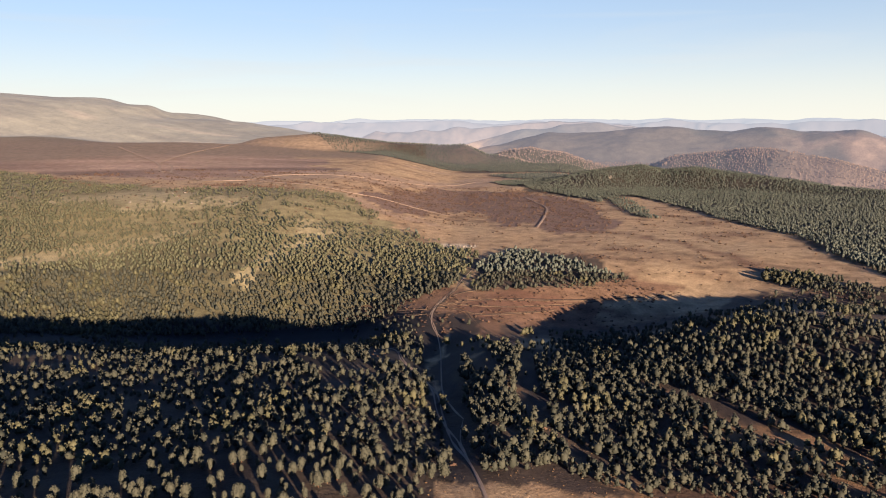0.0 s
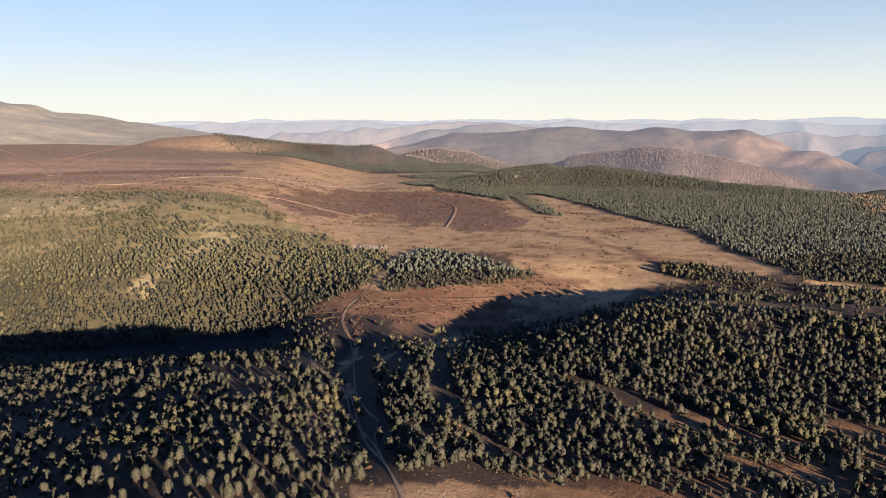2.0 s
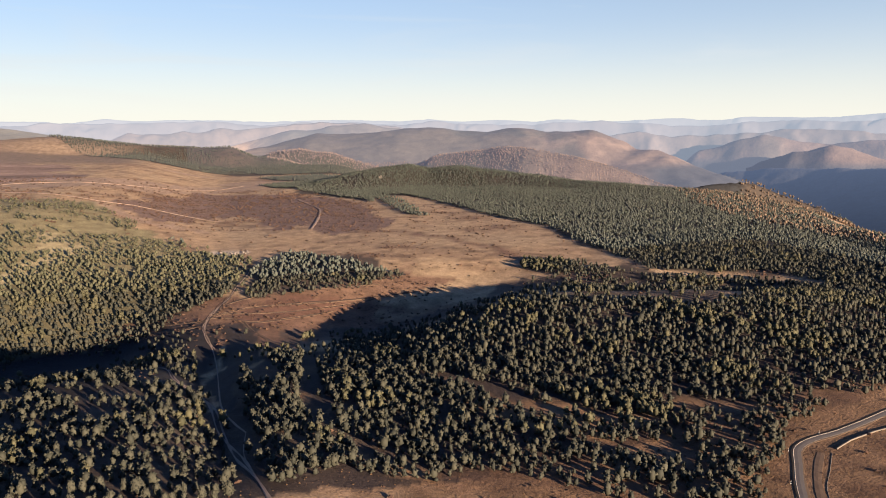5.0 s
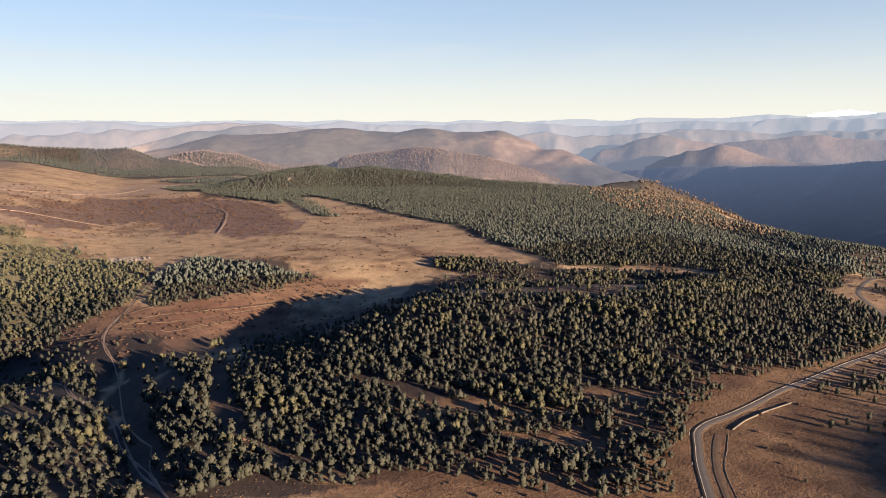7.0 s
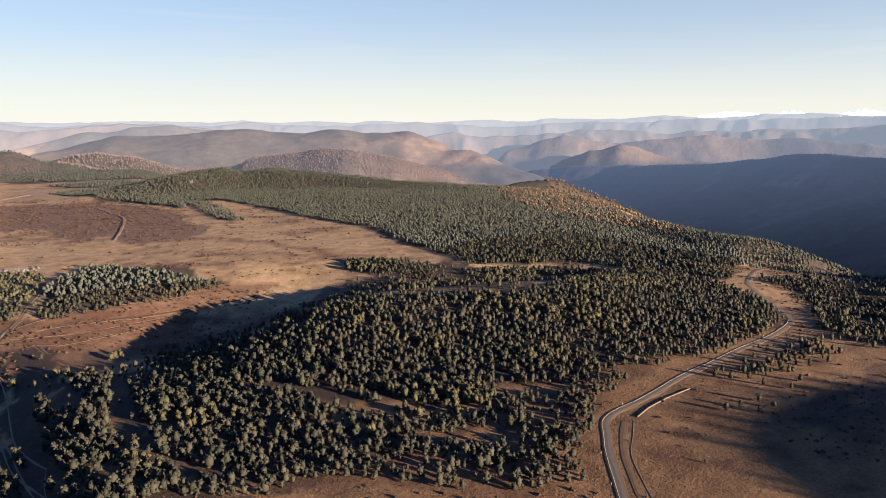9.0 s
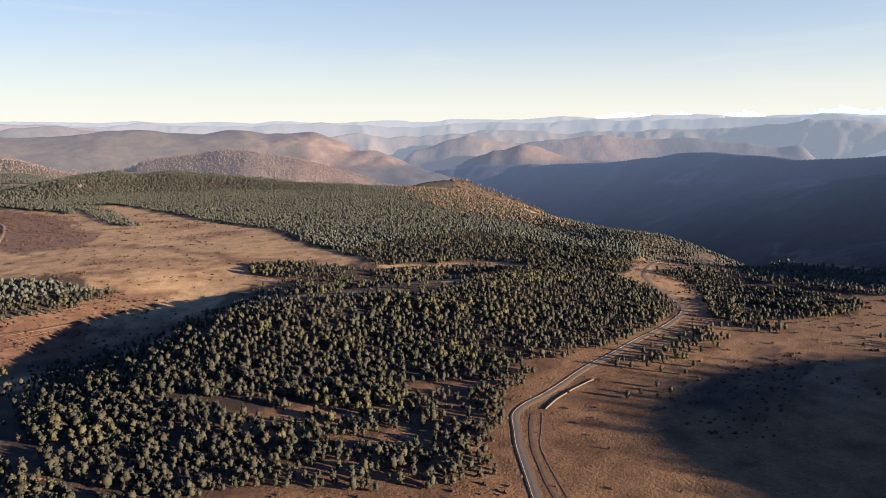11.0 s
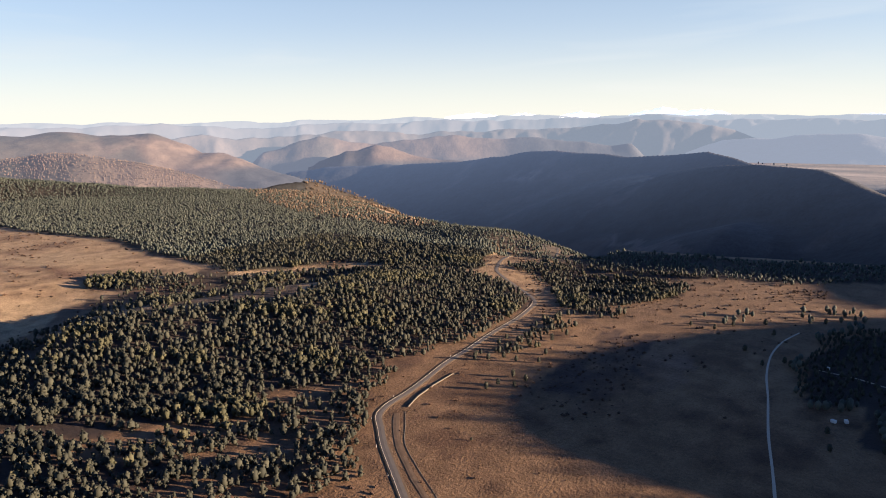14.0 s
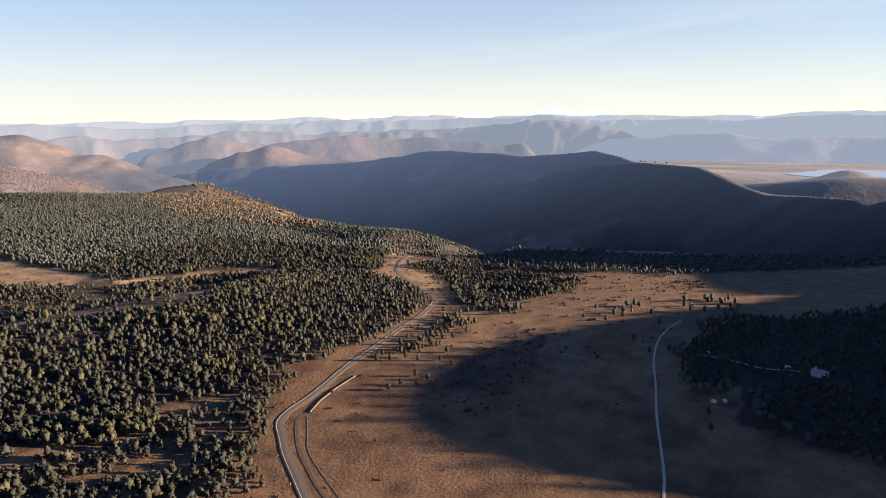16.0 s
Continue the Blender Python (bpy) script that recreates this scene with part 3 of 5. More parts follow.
    lay(ramp(r, 2650, 3300) * (1 - ramp(bearing_of, -6, 2)) * np.clip(fractal(x * 0.35 + 400, y, 70 + 0 * x, 4) * 1.8 - 0.5, 0, 1), (0.20, 0.175, 0.14), 0.6)
    lay(ramp(r, 1750, 2300) * ramp(bearing_of, 3, 9), FAR_BROWN, 0.95)
    lay(ramp(r, 1750, 2300) * ramp(bearing_of, 3, 9) * np.clip(fractal(x + 500, y, 300 + 0 * x, 5) * 2.6 - 0.25 * ramp(bearing_of, 22, 30), 0, 1), (0.040, 0.040, 0.036), 0.8)
    lay(ramp(r, 1750, 2300) * ramp(bearing_of, 3, 9) * np.clip(fractal(x - 800, y, 110 + 0 * x, 4) * 2.0 - 0.5, 0, 1), (0.15, 0.118, 0.096), 0.6)
    low = height(x, y)
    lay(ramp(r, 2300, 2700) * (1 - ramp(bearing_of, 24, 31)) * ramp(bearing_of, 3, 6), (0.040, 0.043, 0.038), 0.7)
    # the valley's blue shade, painted as dark ground on its low parts
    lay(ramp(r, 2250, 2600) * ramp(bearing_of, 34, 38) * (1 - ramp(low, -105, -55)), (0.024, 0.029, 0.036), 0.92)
    # darker band of ground behind the heath
    lay(inside(wx, wy, DARK_FAR_BAND), (0.030, 0.033, 0.032), 0.9)
    plain = level_plain(x, y) * (owner(x, y) < 0)
    lay(plain, (0.125, 0.098, 0.074), 0.95)
    for cx, cy, _, wide in KNOLLS[-2:]:
        lay(np.exp(-((x - cx) ** 2 + (y - cy) ** 2) / (1.3 * wide) ** 2), (0.036, 0.039, 0.036), 0.9)
    bands = fractal(x * 0.9, y * 0.16, 60 + 0 * x, 4)
    lay(plain * np.clip(bands * 2.5 - 0.4, 0, 1), (0.045, 0.042, 0.036), 0.8)
    lay(plain * np.clip(-bands * 2.5 - 0.5, 0, 1), (0.24, 0.20, 0.16), 0.8)
    # mountain and valley side: dark blue that stands in for shade and haze
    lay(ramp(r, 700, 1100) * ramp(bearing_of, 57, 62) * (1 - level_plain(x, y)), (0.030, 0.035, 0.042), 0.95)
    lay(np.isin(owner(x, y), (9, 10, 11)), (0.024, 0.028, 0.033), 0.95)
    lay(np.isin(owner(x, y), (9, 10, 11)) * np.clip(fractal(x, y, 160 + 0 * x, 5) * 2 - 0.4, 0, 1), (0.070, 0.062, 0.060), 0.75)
    lay(inside(wx, wy, MOUNTAIN_CLEARING), (0.085, 0.078, 0.075), 0.85)
    lay(np.exp(-(((x - 2775) / 45) ** 2 + ((y - 1480) / 95) ** 2)) * np.clip(0.6 + 1.5 * fractal(x, y, 40 + 0 * x, 3), 0, 1), (0.20, 0.165, 0.15), 0.8)
    # knoll: dark gaps between larches, then the left side's shade, as ground colour
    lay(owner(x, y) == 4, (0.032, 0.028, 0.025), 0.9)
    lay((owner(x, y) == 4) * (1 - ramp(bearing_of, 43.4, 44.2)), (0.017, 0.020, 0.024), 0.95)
    return c


# far hills: name, ridges, emission that imitates the lit air before them, label
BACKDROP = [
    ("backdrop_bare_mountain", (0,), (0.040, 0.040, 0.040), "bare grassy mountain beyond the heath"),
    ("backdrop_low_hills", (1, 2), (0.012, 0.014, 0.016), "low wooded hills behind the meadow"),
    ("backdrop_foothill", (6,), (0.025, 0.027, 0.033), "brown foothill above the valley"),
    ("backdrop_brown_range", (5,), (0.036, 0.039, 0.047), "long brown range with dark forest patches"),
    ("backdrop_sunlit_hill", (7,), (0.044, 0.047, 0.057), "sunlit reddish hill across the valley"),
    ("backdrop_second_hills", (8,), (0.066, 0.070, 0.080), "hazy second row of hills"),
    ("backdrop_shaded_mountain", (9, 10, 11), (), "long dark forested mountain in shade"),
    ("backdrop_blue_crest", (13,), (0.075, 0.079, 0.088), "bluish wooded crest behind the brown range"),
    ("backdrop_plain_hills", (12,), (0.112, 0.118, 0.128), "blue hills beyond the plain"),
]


def sheet(name, verts, colours, quads, fan, mat, label, category):
    """One piece of the land as a mesh, with its land cover."""
    used, back = np.unique(np.concatenate([quads.ravel(), fan.ravel()]), return_inverse=True)
    me = bpy.data.meshes.new(name)
    me.vertices.add(len(used))
    me.vertices.foreach_set("co", verts[used].ravel())
    me.loops.add(len(back))
    me.polygons.add(len(quads) + len(fan))
    me.polygons.foreach_set("loop_start", np.concatenate([np.arange(len(quads)) * 4, quads.size + np.arange(len(fan)) * 3]))
    me.loops.foreach_set("vertex_index", back)
    me.update(calc_edges=True)
    me.polygons.foreach_set("use_smooth", np.ones(len(me.polygons), bool))
    cover = me.attributes.new("cover", "FLOAT_COLOR", "POINT")
    cover.data.foreach_set("color", np.concatenate([colours[used], np.ones((len(used), 1))], 1).ravel())
    me.materials.append(mat)
    return tagged(new(name, me), label, category, kind="structure")


def build_ground():
    """One sheet of land out to the horizon, finer where the woods and the road lie; its far hills are pieces of their own."""
    turns = np.radians(np.concatenate([np.arange(-36, 101, 0.34), np.arange(101, 324, 1.5)]))
    rings = np.concatenate([[0.5, 1.5, 3, 5, 8, 12, 17, 23], np.geomspace(30, 1600, 250), np.linspace(1600, 4980, 210)[1:]])
    a, r = np.meshgrid(turns, rings)
    x, y = (r * np.sin(a)).ravel(), (r * np.cos(a)).ravel()
    n, m = len(rings), len(turns)
    i, j = np.meshgrid(np.arange(n - 1), np.arange(m), indexing="ij")
    k = (j + 1) % m
    faces = np.stack([i * m + j, i * m + k, (i + 1) * m + k, (i + 1) * m + j], -1).reshape(-1, 4)
    x, y = np.append(x, 0.0), np.append(y, 0.0)
    verts, colours = np.stack([x, y, height(x, y)], 1), land_cover(x, y)
    whose = owner(x, y)
    r, b = np.hypot(x, y), np.degrees(np.arctan2(x, y))
    where = np.zeros(len(x), int)
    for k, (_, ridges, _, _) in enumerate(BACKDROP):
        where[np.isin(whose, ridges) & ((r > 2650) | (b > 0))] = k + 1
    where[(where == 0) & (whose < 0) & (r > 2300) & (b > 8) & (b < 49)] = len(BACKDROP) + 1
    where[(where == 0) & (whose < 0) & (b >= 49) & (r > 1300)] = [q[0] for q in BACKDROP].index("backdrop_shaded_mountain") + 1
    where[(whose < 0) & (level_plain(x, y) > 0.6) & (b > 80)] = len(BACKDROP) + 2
    piece = where[faces[:, 0]]
    fan = np.array([(len(x) - 1, (k + 1) % m, k) for k in range(m)])
    none = np.zeros((0, 3), int)
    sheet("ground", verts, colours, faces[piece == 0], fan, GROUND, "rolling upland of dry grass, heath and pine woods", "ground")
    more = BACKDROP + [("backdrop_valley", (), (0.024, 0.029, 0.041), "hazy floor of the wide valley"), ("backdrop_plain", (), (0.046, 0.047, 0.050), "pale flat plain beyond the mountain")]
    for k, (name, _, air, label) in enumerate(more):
        if name == "backdrop_shaded_mountain":  # emission rises with distance and height, imitating haze before the farther slopes
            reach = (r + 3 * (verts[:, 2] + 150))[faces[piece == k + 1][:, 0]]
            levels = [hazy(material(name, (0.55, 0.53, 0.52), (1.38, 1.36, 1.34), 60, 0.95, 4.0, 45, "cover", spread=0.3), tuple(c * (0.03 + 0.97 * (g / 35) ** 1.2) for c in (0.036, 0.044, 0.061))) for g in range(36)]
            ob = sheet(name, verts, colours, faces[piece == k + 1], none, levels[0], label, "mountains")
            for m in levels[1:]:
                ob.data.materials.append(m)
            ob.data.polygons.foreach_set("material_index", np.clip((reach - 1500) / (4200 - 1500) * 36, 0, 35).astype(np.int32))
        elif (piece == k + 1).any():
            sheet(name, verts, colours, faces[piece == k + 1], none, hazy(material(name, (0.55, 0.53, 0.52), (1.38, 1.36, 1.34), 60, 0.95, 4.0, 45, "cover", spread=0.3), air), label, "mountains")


build_ground()


def smooth_line(points, step):
    """A Catmull-Rom line through plan points, as dense samples."""
    p = np.array(points, float)
    p = np.vstack([2 * p[0] - p[1], p, 2 * p[-1] - p[-2]])
    out = []
    for k in range(1, len(p) - 2):
        n = max(2, int(np.hypot(*(p[k + 1] - p[k])) / step))
        for s in np.arange(n) / n:
            a, b, c, d = p[k - 1:k + 3]
            out.append(0.5 * (2 * b + (c - a) * s + (2 * a - 5 * b + 4 * c - d) * s ** 2 + (3 * b - a - 3 * c + d) * s ** 3))
    return np.array(out + [p[-2]])


def ribbon(name, points, width, rise, mat, label, category="", kind="structure", step=4.0, shift=0.0, ragged=0.0, parent=None):
    """A strip of road on its own low bank, laid along the line over the land."""
    line = smooth_line(points, step)
    way = np.gradient(line, axis=0)
    way /= np.maximum(np.hypot(way[:, 0], way[:, 1]), 1e-6)[:, None]
    side = np.stack([way[:, 1], -way[:, 0]], 1)
    wob = 1 + ragged * fractal(line[:, 0], line[:, 1], 12 + 0 * line[:, 0], 3)
    half = (width / 2 * wob)[:, None]
    mid = line + side * shift
    verts = []
    for off, up in ((-1.12, -0.6), (-1.0, 0.0), (0.0, 0.05), (1.0, 0.0), (1.12, -0.6)):
        q = mid + side * half * off
        verts.append(np.column_stack([q, height(mid[:, 0], mid[:, 1]) * 0.5 + height(q[:, 0], q[:, 1]) * 0.5 + rise + up]))
    n = len(line)
    faces = [(k * n + i, k * n + i + 1, (k + 1) * n + i + 1, (k + 1) * n + i) for k in range(4) for i in range(n - 1)]
    ob = new(name, mesh_of(name, np.concatenate(verts), faces, mat))
    if parent:
        ob.parent = parent
    return tagged(ob, label, category, kind=kind)


ROAD = [(150, 105), (172, 132), (188, 151), (200, 165), (217, 185), (230, 198), (239, 207), (247, 211), (257, 213), (271, 214), (294, 218), (320, 223), (351, 226), (390, 231), (427, 234), (462, 241), (480, 248), (501, 266), (530, 296),
        (556, 325), (574, 339), (616, 357), (659, 362), (720, 350), (800, 380)]
ribbon("verge", ROAD, 4.7, 0.10, GRAVEL, "brown gravel verge along the asphalt road", "verge", ragged=0.25)
ribbon("road", ROAD, 3.0, 0.2, ASPHALT, "narrow grey asphalt road winding past the pine wood", "road")
ribbon("lay_by", [(180, 128), (193, 145), (204, 160), (221, 180), (234, 192), (247, 202)], 3.0, 0.12, material("damp_earth", (0.055, 0.038, 0.026), (0.14, 0.098, 0.066), 4, 0.95, 0.05, 0.6),
       "bare dark earth strip beside the road bend", "verge", ragged=0.3)
# narrow darker strip along the road's left side
ribbon("ditch", ROAD[:17], 0.8, 0.16, material("dark_edge_strip", (0.018, 0.015, 0.012), (0.035, 0.028, 0.022), 2, 0.95, 0.04, 0.4), "dark strip along the road's edge", "ditch", shift=-2.2)
ribbon("kerb", ROAD[:17], 0.32, 0.2, LANE_GRAVEL, "pale weathered kerb beside the dark strip", "kerb", shift=-1.55)
ribbon("kerb", [(183, 126), (196, 142), (208, 159), (223, 178), (237, 189), (251, 200)], 0.24, 0.10, CONCRETE, "pale kerb between the bare earth and the meadow", "kerb")
ribbon("lane", [(215, 26), (251, 33), (265, 35), (289, 40), (325, 48), (369, 56), (404, 63), (438, 67), (462, 67), (480, 65), (500, 60)], 1.15, 0.12, LANE_GRAVEL, "pale gravel lane through the meadow", "lane", ragged=0.2)
TRACK = [(60, 720), (45, 660), (34, 625), (26, 595), (18, 575), (10, 554), (4, 525), (4, 501), (8, 476), (9, 435), (8, 375), (8, 334), (12, 304), (16, 286)]
RUTS = [(-60, 436), (-24, 428), (-14, 383), (-4, 359), (3, 336), (6, 293), (11, 261), (15, 235), (18, 205), (20, 170)]
ribbon("dirt_track", TRACK, 0.75, 0.15, PALE_DIRT, "pale earth track through the young pines", "track", ragged=0.6)
strands = np.random.RandomState(61)


def braid(way, count, spread, width, mat, label):
    """Wheel tracks that part and meet again along one way."""
    for _ in range(count):
        ribbon("dirt_track", [(a + strands.uniform(-spread, spread), b + strands.uniform(-spread, spread)) for a, b in way], width * strands.uniform(0.7, 1.4), 0.12 + 0.03 * strands.rand(), mat, label, "track", ragged=0.9)


braid(RUTS, 2, 1.3, 0.7, PALE_DIRT, "rutted earth track through the young pines")
braid([(16, 286), (13, 262), (15, 236)], 1, 0.5, 0.6, PALE_DIRT, "rutted earth track through the young pines")
braid(TRACK[2:8], 2, 2.4, 0.8, DARK_RUT, "dark wet rut beside the earth track")
braid(TRACK[3:9], 2, 2.0, 0.5, PALE_DIRT, "rutted earth track at the edge of the heath")
ribbon("dirt_track", [(40, 1030), (-20, 1075), (-80, 1100), (-118, 1090), (-200, 1130), (-319, 1213), (-388, 1216), (-514, 1410), (-553, 1454), (-643, 1669), (-905, 2079)], 4.4, 1.3, HEATH_TRACK, "pale worn track over the heath", "track", ragged=0.4, step=15)
ribbon("dirt_track", [(150, 920), (175, 1010), (200, 1130), (196, 1215), (190, 1300)], 3.0, 1.0, HEATH_TRACK, "pale worn track over the heath", "track", ragged=0.5, step=12)
ribbon("dirt_track", [(-514, 1410), (-580, 1596), (-632, 1667), (-648, 1901), (-628, 2276)], 4.4, 1.3, HEATH_TRACK, "looping worn track on the heath", "track", ragged=0.4, step=15)
ribbon("dirt_track", [(-319, 1213), (-275, 1337), (-123, 1350), (30, 1500), (117, 1639)], 4.4, 1.3, HEATH_TRACK, "pale worn track over the heath", "track", ragged=0.4, step=15)

ribbon("dirt_track", [(428, 40), (424, 20), (418, 6), (420, -6), (422, -16)], 0.9, 0.12, LANE_GRAVEL, "short gravel drive to the farmhouse", "track", ragged=0.3)


WAYS = [[(26, 595), (6, 542), (-16, 549), (-36, 571), (-60, 562)], [(16, 570), (35, 586), (72, 601), (117, 606), (160, 612)], [(11, 549), (41, 564), (82, 572), (124, 581), (190, 590)], [(28, 536), (43, 527), (71, 539), (107, 560)],
        [(8, 545), (28, 536), (36, 505), (49, 469)], [(12, 556), (30, 550), (60, 552), (100, 566), (150, 580)], [(4, 525), (-12, 532), (-30, 548), (-70, 552)]]
for way in WAYS:
    braid(way, 2, 2.2, 0.6, GRAVEL, "braided earth track at the edge of the heath")
    braid(way, 2, 2.8, 1.0, DARK_RUT, "dark wet rut between the wheel tracks")



# ---- distant ranges ----
def distant_range(name, r, near, levels, mat, label, thick=65):
    """A far range of hills: a long body with a crest, its foot well below the land."""
    az = np.arange(-45, 99, 0.2)
    el = np.interp(az, [a for a, _ in levels], [e for _, e in levels])
    bumps = r * math.radians(near) * fractal(az * 40, az * 0 + r, 110 + 0 * az, 5)
    top = EYE + r * np.tan(np.radians(el))
    rows = []
    steps = np.concatenate([np.arange(-4.5, 0, 0.22), [0.0, 0.5]])
    for back in steps:
        rr = r + back * thick
        px, py = rr * np.sin(np.radians(az)), rr * np.cos(np.radians(az))
        relief = 95 * min(1, abs(back) * 1.4) * (0.25 - np.abs(fractal(px, py, 380 + 0 * px, 5)))
        rows.append(np.column_stack([px, py, top + bumps * math.exp(-abs(back) / 0.8) - 60 * abs(back) ** 1.25 + relief]))
    n = len(az)
    faces = [(k * n + i, (k + 1) * n + i, (k + 1) * n + i + 1, k * n + i + 1) for k in range(len(steps) - 1) for i in range(n - 1)]
    return tagged(new(name, mesh_of(name, np.concatenate(rows), faces, mat, True)), label, "mountains", kind="structure")


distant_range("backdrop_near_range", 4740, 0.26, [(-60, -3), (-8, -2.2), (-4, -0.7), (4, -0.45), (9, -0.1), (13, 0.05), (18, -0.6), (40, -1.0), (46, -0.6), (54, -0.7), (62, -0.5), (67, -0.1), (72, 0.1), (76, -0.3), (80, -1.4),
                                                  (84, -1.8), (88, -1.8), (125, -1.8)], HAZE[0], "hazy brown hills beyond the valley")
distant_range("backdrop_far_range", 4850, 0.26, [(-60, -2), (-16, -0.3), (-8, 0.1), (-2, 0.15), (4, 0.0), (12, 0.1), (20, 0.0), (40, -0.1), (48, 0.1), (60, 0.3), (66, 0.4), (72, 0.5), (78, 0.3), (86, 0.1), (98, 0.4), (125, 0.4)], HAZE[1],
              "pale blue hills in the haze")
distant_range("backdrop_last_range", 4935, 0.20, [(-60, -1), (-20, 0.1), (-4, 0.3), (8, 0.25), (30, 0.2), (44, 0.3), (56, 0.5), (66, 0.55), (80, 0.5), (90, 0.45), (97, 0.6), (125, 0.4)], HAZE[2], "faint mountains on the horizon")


def lake():
    bm = bmesh.new()
    rng = random.Random(5)
    ring = []
    for k in range(48):
        a = k / 48 * 2 * math.pi
        s = 1 + 0.2 * math.sin(3 * a + 1) + 0.08 * rng.uniform(-1, 1)
        ring.append(bm.verts.new((2830 + 190 * s * math.cos(a), -290 + 300 * s * math.sin(a), -46.6)))
    bm.faces.new(ring)
    me = bpy.data.meshes.new("lake")
    bm.to_mesh(me)
    bm.free()
    me.materials.append(WATER)
    tagged(new("water", me), "distant pale lake on the plain", "lake", kind="structure")


lake()

# ---- trees ----
def icosahedron(cuts):
    bm = bmesh.new()
    bmesh.ops.create_icosphere(bm, subdivisions=cuts, radius=1)
    v = np.array([w.co[:] for w in bm.verts])
    f = np.array([[w.index for w in g.verts] for g in bm.faces])
    bm.free()
    return v, f


(ICO_V, ICO_F), CORE = icosahedron(1), icosahedron(2)
OCTA_V = np.array([(1, 0, 0), (0, 1, 0), (-1, 0, 0), (0, -1, 0), (0, 0, 1), (0, 0, -1)], float)
OCTA_F = np.array([(0, 1, 4), (1, 2, 4), (2, 3, 4), (3, 0, 4), (1, 0, 5), (2, 1, 5), (3, 2, 5), (0, 3, 5)])


def clump(rng, centre, size, flat, octa=False):
    """One ragged tuft of needles."""
    v, f = (OCTA_V, OCTA_F) if octa else (ICO_V, ICO_F)
    a = rng.uniform(0, 6.28)
    turn = np.array([[math.cos(a), -math.sin(a), 0], [math.sin(a), math.cos(a), 0], [0, 0, 1]])
    w = v @ turn * rng.uniform(0.74, 1.24, (len(v), 1)) * size * np.array([1, 1, flat])
    return w + centre, f


def crown_shape(h, wide):
    """Half width of a pine crown at height share h: fullest below the middle, a broad dome on top."""
    return wide * np.clip(1 - np.abs((h - 0.44) / np.where(h > 0.44, 0.57, 0.40)) ** 2.5, 0, 1) ** 0.5


def pine_crown(rng, tufts, wide=0.22, low=0.10, body=None, octa=False, tuft=0.10):
    """A crown for a stem of height 1: a ragged dense core with tufts standing out of it."""
    v, f = body
    h = low + (1 - low) * (v[:, 2] * 0.5 + 0.5)
    round_share = np.hypot(v[:, 0], v[:, 1])
    w = crown_shape(h, wide * 0.88) * rng.uniform(0.86, 1.12, len(v)) / np.maximum(round_share, 0.05) * np.minimum(1, round_share * 1.6)
    vs = [np.column_stack([v[:, 0] * w, v[:, 1] * w, h + rng.uniform(-0.03, 0.03, len(v))])]
    fs, n = [f], len(v)
    for k in range(tufts):
        h = low + 0.04 + (0.95 - low) * ((k + 0.5) / tufts) ** 0.9
        a = k * 2.39996 + rng.uniform(-0.5, 0.5)
        out = float(crown_shape(np.array(h), wide)) * rng.uniform(0.75, 1.05)
        tv, tf = clump(rng, np.array([out * math.cos(a), out * math.sin(a), h]), tuft * rng.uniform(0.7, 1.3) * (1.2 - 0.5 * h), 0.95, octa)
        vs.append(tv), fs.append(tf + n)
        n += len(tv)
    return np.concatenate(vs), np.concatenate(fs)


def stick(vs, fs, a, b, ra, rb, sides=5):
    """Adds a tapered limb from a to b to the lists."""
    a, b = np.array(a, float), np.array(b, float)
    w = (b - a) / np.linalg.norm(b - a)
    u = np.cross(w, (0.31, 0.95, 0.1))
    u /= np.linalg.norm(u)
    v = np.cross(w, u)
    n = sum(len(q) for q in vs)
    ring = [math.cos(k * 2 * math.pi / sides) * u + math.sin(k * 2 * math.pi / sides) * v for k in range(sides)]
    vs.append(np.array([a + ra * q for q in ring] + [b + rb * q for q in ring]))
    for k in range(sides):
        j = (k + 1) % sides
        fs += [(n + k, n + j, n + sides + j), (n + k, n + sides + j, n + sides + k)]


def fast_mesh(name, verts, faces, mat, smooth=False):
    me = bpy.data.meshes.new(name)
    me.vertices.add(len(verts))
    me.vertices.foreach_set("co", np.ascontiguousarray(verts, np.float32).ravel())
    me.loops.add(faces.size)
    me.polygons.add(len(faces))
    me.polygons.foreach_set("loop_start", np.arange(0, faces.size, 3))
    me.loops.foreach_set("vertex_index", np.ascontiguousarray(faces, np.int32).ravel())
    me.update(calc_edges=True)
    me.polygons.foreach_set("use_smooth", np.full(len(faces), smooth))
    me.materials.append(mat)
    return me


def scatter(name, shapes, x, y, size, mat, label, category, seed, sink=0.3, smooth=False):
    """Joins many plants, each one of the shapes turned and scaled, into one mesh of real geometry."""
    rng = np.random.RandomState(seed)
    z, pick, turn = height(x, y), rng.randint(0, len(shapes), len(x)), rng.uniform(0, 6.28, len(x))
    wide = rng.uniform(0.85, 1.2, len(x))
    allv, allf, n = [], [], 0
    for s, (v, f) in enumerate(shapes):
        k = np.where(pick == s)[0]
        if len(k) == 0:
            continue
        c, q = np.cos(turn[k])[:, None], np.sin(turn[k])[:, None]
        g = (size[k] * wide[k])[:, None]
        w = np.stack([x[k][:, None] + g * (c * v[None, :, 0] - q * v[None, :, 1]), y[k][:, None] + g * (q * v[None, :, 0] + c * v[None, :, 1]),
                      z[k][:, None] - sink + size[k][:, None] * v[None, :, 2]], -1)
        allv.append(w.reshape(-1, 3))
        allf.append((f[None] + (n + np.arange(len(k)) * len(v))[:, None, None]).reshape(-1, 3))
        n += len(k) * len(v)
    ob = new(name, fast_mesh(name, np.concatenate(allv), np.concatenate(allf), mat, smooth))
    return tagged(ob, label, category, kind="stuff")


